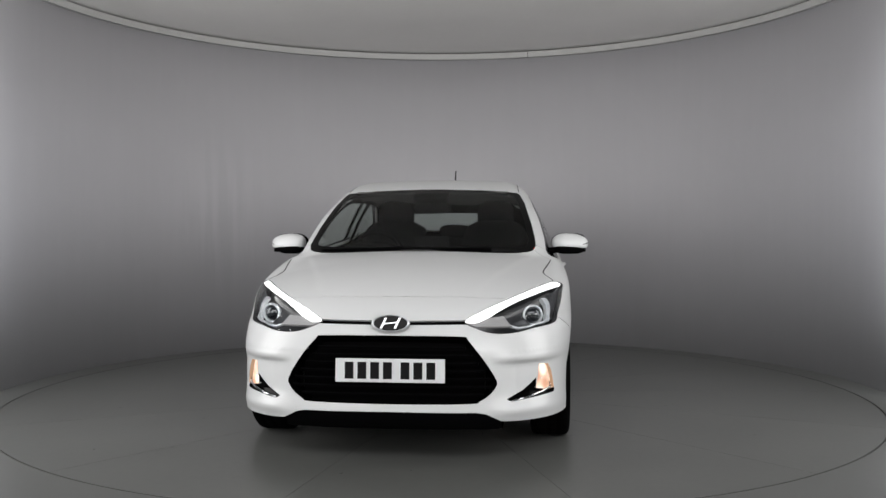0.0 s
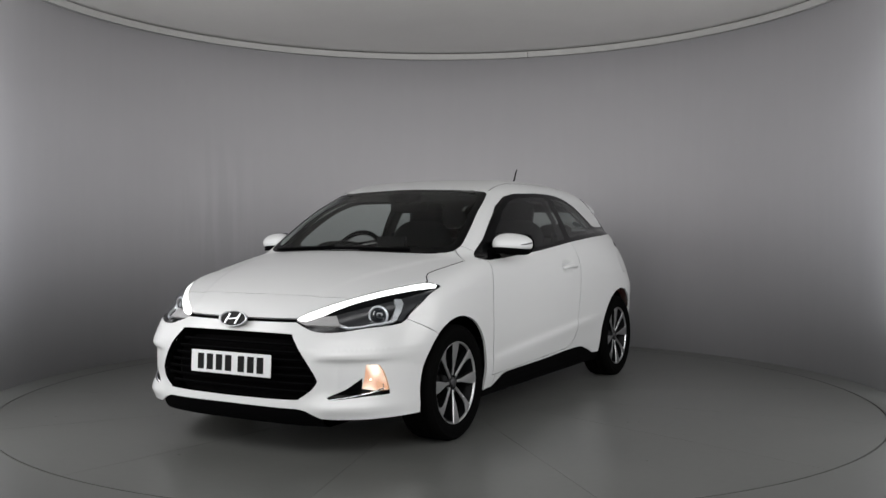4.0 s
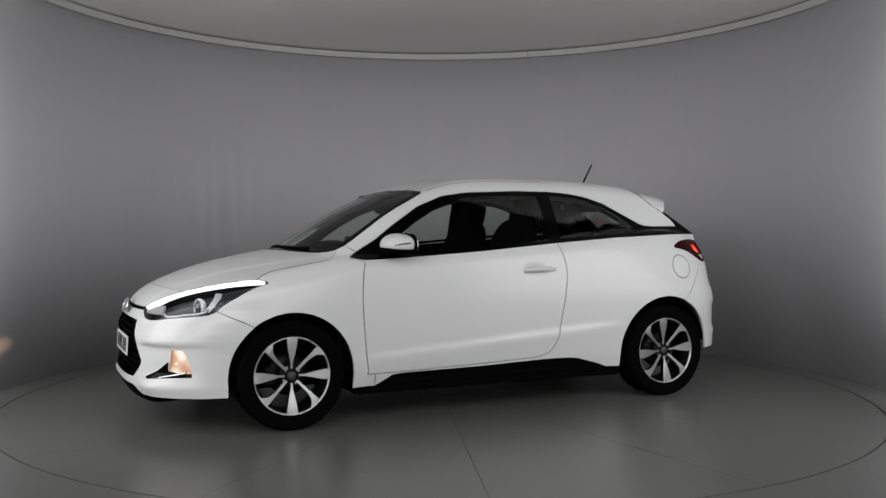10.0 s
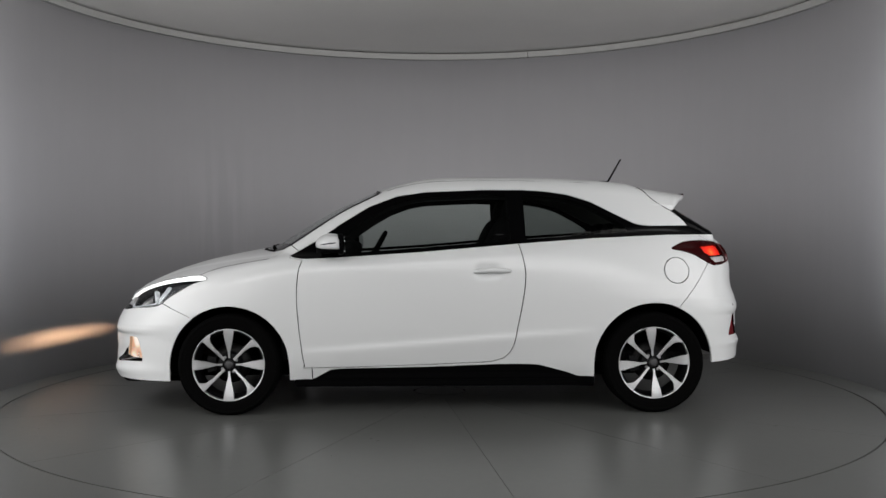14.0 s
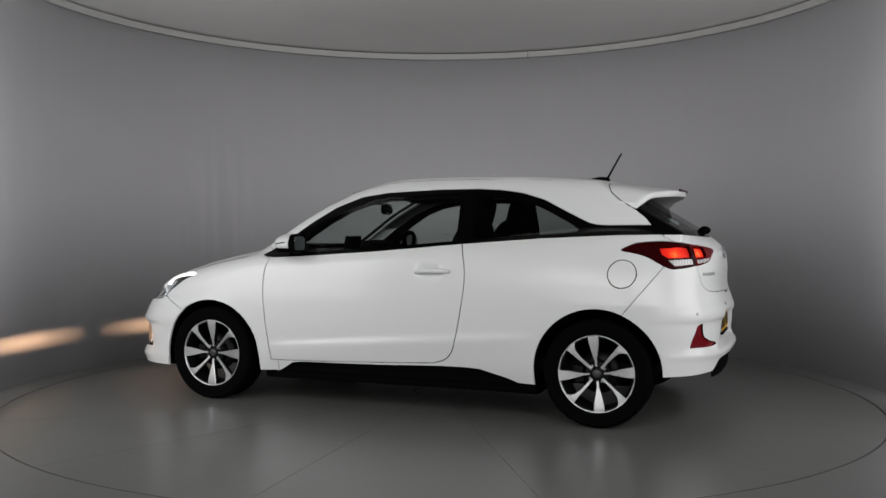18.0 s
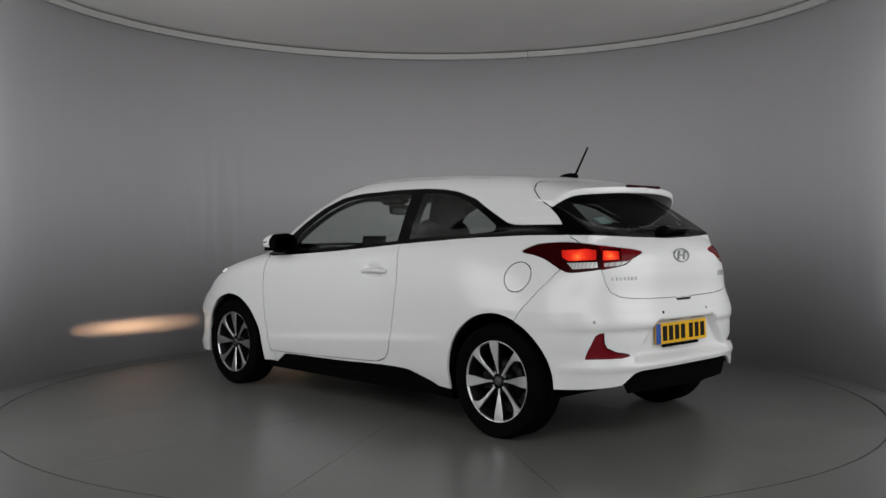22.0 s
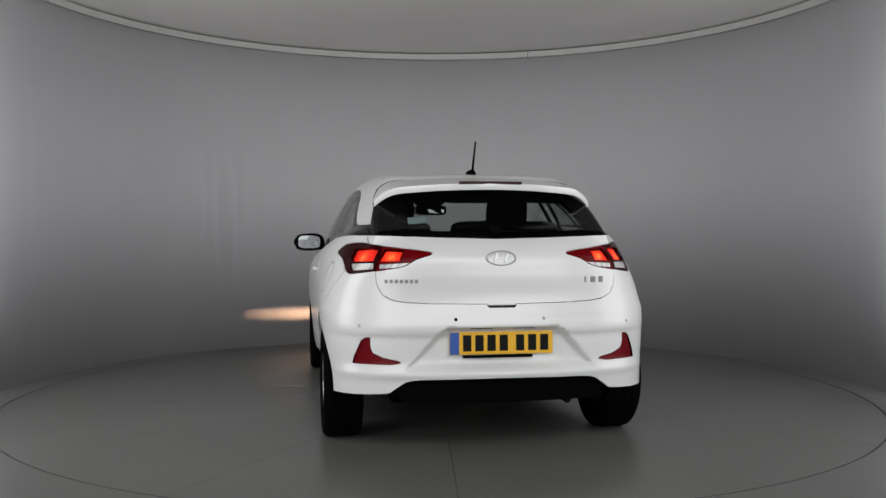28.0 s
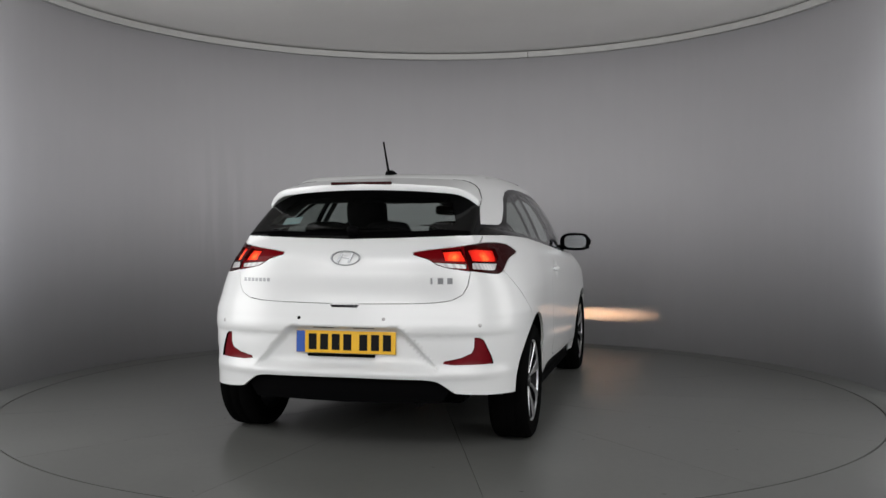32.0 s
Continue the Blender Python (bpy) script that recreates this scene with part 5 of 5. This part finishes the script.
def wheels():
    first = build_wheel()
    places = ((1.285, 1, 0), (1.285, -1, 30), (-1.284, 1, 5), (-1.284, -1, 17))
    for i, (x, s, a) in enumerate(places):
        m = pose(x, 0.752 * s, 0.305, 0, a, 0) if s > 0 else pose(x, 0.752 * s, 0.305, 0, a, 180)
        if i == 0:
            first.matrix_basis = m
        else:
            copy_thing(first, m)
    # arch liners and the underside
    for x in (1.283, -1.284):
        for s in (1, -1):
            v, f = [], []
            arcs = [radians(8 + 164 * i / 28) for i in range(29)]
            for a in arcs:
                for y in (0.79, 0.70, 0.50):
                    r = 0.372
                    v.append((x + r * math.cos(a), y * s, 0.302 + r * math.sin(a)))
            for i in range(28):
                f += [(i * 3 + k, i * 3 + k + 1, i * 3 + k + 4, i * 3 + k + 3) for k in range(2)]
            f.append(tuple(i * 3 + 2 for i in range(29)))
            mesh_ob("arch_liner", v, f, BLACK_PLASTIC, CAR)
    add("underbody", block(-1.45, 1.90, -0.50, 0.50, 0.185, 0.32, 0.04), BLACK_PLASTIC, CAR, "black underside", smooth=False)
    add("floor_pan", block(-0.90, 0.90, -0.79, 0.79, 0.160, 0.30, 0.02), BLACK_PLASTIC, CAR, "black floor pan", smooth=False)
    pipe = add("exhaust", tube([(-1.2, -0.33, 0.25), (-1.65, -0.35, 0.262), (-1.82, -0.36, 0.255)], [0.020, 0.020, 0.021], 14), DARK_ALLOY, CAR, "dark exhaust pipe")


wheels()


# ---- doors' fittings, wipers, seams ----
def fittings():
    for s in (1, -1):
        door = PANELS["door", s]
        # handle
        pts = [on_side(-0.185, 0.858, 0.004), on_side(-0.215, 0.861, 0.022), on_side(-0.30, 0.864, 0.027), on_side(-0.375, 0.866, 0.022), on_side(-0.412, 0.866, 0.004)]
        add("door_handle", tube(pts, [0.010, 0.017, 0.0195, 0.017, 0.010], 14, 0.85), PAINT, door, "white pull handle", s)
        # mirror: painted cap over a black foot
        vc, fc = blob(0, 0, 0, 0.090, 0.112, 0.064, 0.85, 0.9, 32, 20)
        shape = []
        for x, y, z in vc:
            k = max(0.0, x / 0.082)
            x2 = x if x > -0.066 else -0.066 + (x + 0.066) * 0.25
            shape.append((x2 + 0.02 * (y / 0.118) * -1.0, y, max(z, -0.030) * (1 - 0.25 * k * k) * (1.0 - 0.12 * y / 0.118)))
        cap = add("door_mirror", moved((shape, fc), pose(0.668, 0.877, 1.028)), PAINT, CAR, "white-capped door mirror with an indicator line", s)
        shell = [(min(x, -0.060) * 1.01, y * 1.015, z * 1.02) for x, y, z in shape]
        add("mirror_shell", moved((shell, fc), pose(0.668, 0.877, 1.028)), BLACK_PLASTIC, cap, "black rear shell", s)
        foot = [(x * 0.97, y * 0.93, -0.048 if z < -0.02 else max(z, -0.048)) for x, y, z in [(a, b, c * 0.9 - 0.012) for a, b, c in shape]]
        add("mirror_foot", moved((foot, fc), pose(0.668, 0.872, 1.026)), BLACK_PLASTIC, cap, "black lower shell", s)
        add("mirror_arm", tube([(0.700, 0.735, 0.985), (0.695, 0.80, 0.990), (0.685, 0.86, 1.000)], [0.045, 0.035, 0.030], 12, 0.5), BLACK_PLASTIC, cap, "", s)
        oval = [(0.082 * math.copysign(abs(math.cos(a)) ** 0.55, math.cos(a)), 0.047 * math.copysign(abs(math.sin(a)) ** 0.6, math.sin(a))) for a in (2 * math.pi * k / 40 for k in range(40))]
        add("mirror_glass", moved(prism(oval, -0.002, 0.002, "x"), pose(0.5905, 0.877, 1.030, 0, 2, 8)), MIRROR, cap, "mirror glass", s, smooth=False)
        add("mirror_rim", moved(blob(0, 0, 0, 0.020, 0.100, 0.064, 0.55, 0.6, 32, 12), pose(0.612, 0.877, 1.028, 0, 2, 8)), BLACK_PLASTIC, cap, "black rim", s)
        add("indicator", tube([(0.742, 0.920, 1.022), (0.718, 0.958, 1.026), (0.694, 0.978, 1.030), (0.657, 0.988, 1.035), (0.630, 0.985, 1.038)], [0.001, 0.003, 0.004, 0.0045, 0.003], 8), LAMP_DARK, cap, "clear indicator strip", s)
        # black sail in the corner of the window and the roof joint
        ditch = [on_top(x, y, 0.0008) for x, y in ((0.345, 0.556), (0.28, 0.552), (0.18, 0.545), (0.05, 0.538), (-0.15, 0.532), (-0.5, 0.525), (-0.9, 0.515), (-1.26, 0.495))]
        add("roof_joint", tube(ditch, [0.0028, 0.0030, 0.0026, 0.0022, 0.0020, 0.0018, 0.0018, 0.0018], 6, 0.35), BLACK_PLASTIC, CAR, "dark roof joint strip", s)
        shut = [on_top(x, y, -0.0006) for x, y in ((1.470, 0.764), (1.453, 0.764), (1.407, 0.729), (1.365, 0.715), (1.31, 0.720), (1.236, 0.734), (1.14, 0.748), (1.05, 0.759))]
        add("bonnet_joint", tube(shut, [0.0016] + [0.0026] * 6 + [0.0018], 6), BLACK_PLASTIC, PANELS["bonnet"], "dark shut line", s)
        add("sill_plate", block(-0.85, 0.72, 0.70, 0.80, 0.20, 0.27, 0.02), BLACK_PLASTIC, CAR, "", s, smooth=False)
    # small print in the corner of the side window
    p = on_side(-0.355, 1.085, 0.001)
    for k in range(3):
        q = on_side(-0.335 - 0.018 * k, 1.085, 0.0008)
        b = add("print_bar", block(-0.006, 0.006, -0.0005, 0.0005, -0.003, 0.003), LAMP_GREY, CAR, smooth=False)
        b.matrix_basis = pose(*q, 22, 0, 0)
    # wipers parked at the foot of the screen
    for y0, y1 in ((0.42, -0.12), (-0.08, -0.58)):
        pts = [on_top(1.12 - 0.3 * (y0 + (y1 - y0) * k) ** 2, abs(y0 + (y1 - y0) * k), 0.005) * np.array([1, math.copysign(1, y0 + (y1 - y0) * k), 1]) for k in np.linspace(0, 1, 9)]
        w = add("wiper", tube(pts, [0.012, 0.009, 0.007, 0.006, 0.006, 0.006, 0.006, 0.005, 0.004], 8), BLACK_PLASTIC, CAR, "black windscreen wiper")
        low = [q - np.array((0, 0, 0.008)) for q in pts]
        add("wiper_blade", tube([q + np.array((-0.02, 0, 0.004)) for q in low], [0.004] * 9, 6), RUBBER, w)
    cowl = [on_top(1.172 - 0.42 * y * y, abs(y), -0.006) * np.array([1, math.copysign(1, y), 1]) for y in np.linspace(-0.58, 0.58, 25)]
    add("cowl", tube(cowl, [0.018] * 25, 8, 0.5), BLACK_PLASTIC, CAR, "black scuttle strip")


fittings()


# ---- cabin ----
def seat(x, y, parent_label):
    base = add("front_seat", joined(block(-0.25, 0.27, -0.25, 0.25, 0.42, 0.60, 0.06)), FABRIC, CAR, parent_label)
    back = moved(blob(0, 0, 0, 0.085, 0.25, 0.34, 0.55, 0.6, 28, 18), pose(-0.34, 0, 0.86, 0, -20, 0))
    add("backrest", back, FABRIC, base)
    head = moved(blob(0, 0, 0, 0.055, 0.135, 0.105, 0.6, 0.65, 24, 14), pose(-0.475, 0, 1.225, 0, -14, 0))
    add("headrest", head, FABRIC, base)
    for q in (-0.05, 0.05):
        add("headrest_post", tube([(-0.43, q, 1.08), (-0.47, q, 1.18)], [0.006, 0.006], 8), CHROME, base)
    base.matrix_basis = pose(x, y, 0)
    return base


def cabin():
    seat(0.02, 0.37, "dark fabric front seat")
    seat(0.02, -0.37, "dark fabric front seat")
    bench = add("rear_bench", block(-1.05, -0.55, -0.60, 0.60, 0.40, 0.60, 0.06), FABRIC, CAR, "dark fabric rear bench")
    add("backrest", moved(block(-0.07, 0.07, -0.60, 0.60, -0.28, 0.26, 0.05), pose(-1.10, 0, 0.80, 0, -16, 0)), FABRIC, bench)
    for y in (-0.37, 0.0, 0.37):
        add("headrest", moved(blob(0, 0, 0, 0.045, 0.13, 0.060, 0.6, 0.6, 20, 12), pose(-1.185, y, 1.100, 0, -14, 0)), FABRIC, bench)
    add("parcel_shelf", block(-1.66, -1.20, -0.60, 0.60, 1.00, 1.03, 0.01), TRIM, CAR, "dark parcel shelf", smooth=False)
    # dashboard as a swept section
    sec = [(0.98, 0.965), (0.90, 0.985), (0.78, 0.985), (0.66, 0.955), (0.60, 0.90), (0.60, 0.72), (0.70, 0.50), (0.98, 0.50)]
    add("dashboard", prism(sec, -0.70, 0.70), TRIM, CAR, "dark moulded dashboard", smooth=False)
    add("instrument_hood", moved(blob(0, 0, 0, 0.11, 0.17, 0.06, 0.8, 0.8), pose(0.66, -0.36, 0.985)), TRIM, CAR, "instrument hood")
    scr = add("centre_screen", block(-0.012, 0.012, -0.105, 0.105, -0.05, 0.06, 0.008, pose(0.66, 0.03, 1.015, 0, -12, 0)), TRIM, CAR, "upright black centre screen", smooth=False)
    rim = []
    ring = lathe([(0.185 + 0.016 * math.cos(a), 0.016 * math.sin(a)) for a in (2 * math.pi * k / 10 for k in range(11))], 40)
    wheel = add("steering_wheel", moved(ring, pose(0.47, -0.37, 0.935, 0, 62, 0) @ pose(0, 0, 0, 90, 0, 0)), BLACK_PLASTIC, CAR, "black steering wheel")
    hubm = pose(0.47, -0.37, 0.935, 0, 62, 0)
    add("wheel_boss", moved(blob(0, 0, 0, 0.07, 0.075, 0.03, 0.7, 0.8), hubm), BLACK_PLASTIC, wheel)
    for sy in (-1, 1):
        add("wheel_spoke", moved(block(-0.02, 0.02, min(0.05 * sy, 0.175 * sy), max(0.05 * sy, 0.175 * sy), -0.01, 0.01, 0.006), hubm), BLACK_PLASTIC, wheel)
    mir = add("interior_mirror", moved(blob(0, 0, 0, 0.020, 0.125, 0.038, 0.5, 0.55, 28, 12), pose(0.40, 0.0, 1.262, 0, 0, 12)), BLACK_PLASTIC, CAR, "black interior mirror")
    add("mirror_face", moved(blob(0, 0, 0, 0.003, 0.115, 0.031, 0.5, 0.5, 24, 8), pose(0.3815, 0.004, 1.262, 0, 0, 12)), MIRROR, mir)
    add("sensor_cover", moved(blob(0, 0, 0, 0.055, 0.115, 0.020, 0.6, 0.7), pose(0.452, 0, 1.325, 0, 22, 0)), BLACK_PLASTIC, CAR, "black sensor cover behind the windscreen")
    add("mirror_stalk", tube([(0.41, 0, 1.29), (0.47, 0, 1.335)], [0.012, 0.016], 8), BLACK_PLASTIC, mir)
    for s in (1, -1):
        add("sun_visor", moved(block(-0.085, 0.085, -0.19, 0.19, -0.008, 0.008, 0.006), pose(0.33, 0.30 * s, 1.335, 0, -14, 0)), LINER, CAR, "grey sun visor", smooth=False)
        belt = [(-0.44, 0.66 * s, 1.10), (-0.43, 0.655 * s, 0.9), (-0.35, 0.63 * s, 0.62)]
        add("seat_belt", tube(belt, [0.022, 0.022, 0.022], 6, 0.12), FABRIC, CAR, "dark seat belt")
    add("cabin_floor", block(-1.6, 0.95, -0.72, 0.72, 0.30, 0.36, 0.0), TRIM, CAR, "", smooth=False)
    add("bulkhead", block(0.96, 0.985, -0.74, 0.74, 0.32, 0.93, 0.0), TRIM, CAR, "", smooth=False)


cabin()


# ---- what moves: the turntable and the car on it ----
def motions():
    rows = [(t, pose(0, 0, 0, 0, 0, START + TURN * t)) for t in range(33)]
    walk(TURNTABLE, rows)
    walk(CAR, rows)


motions()
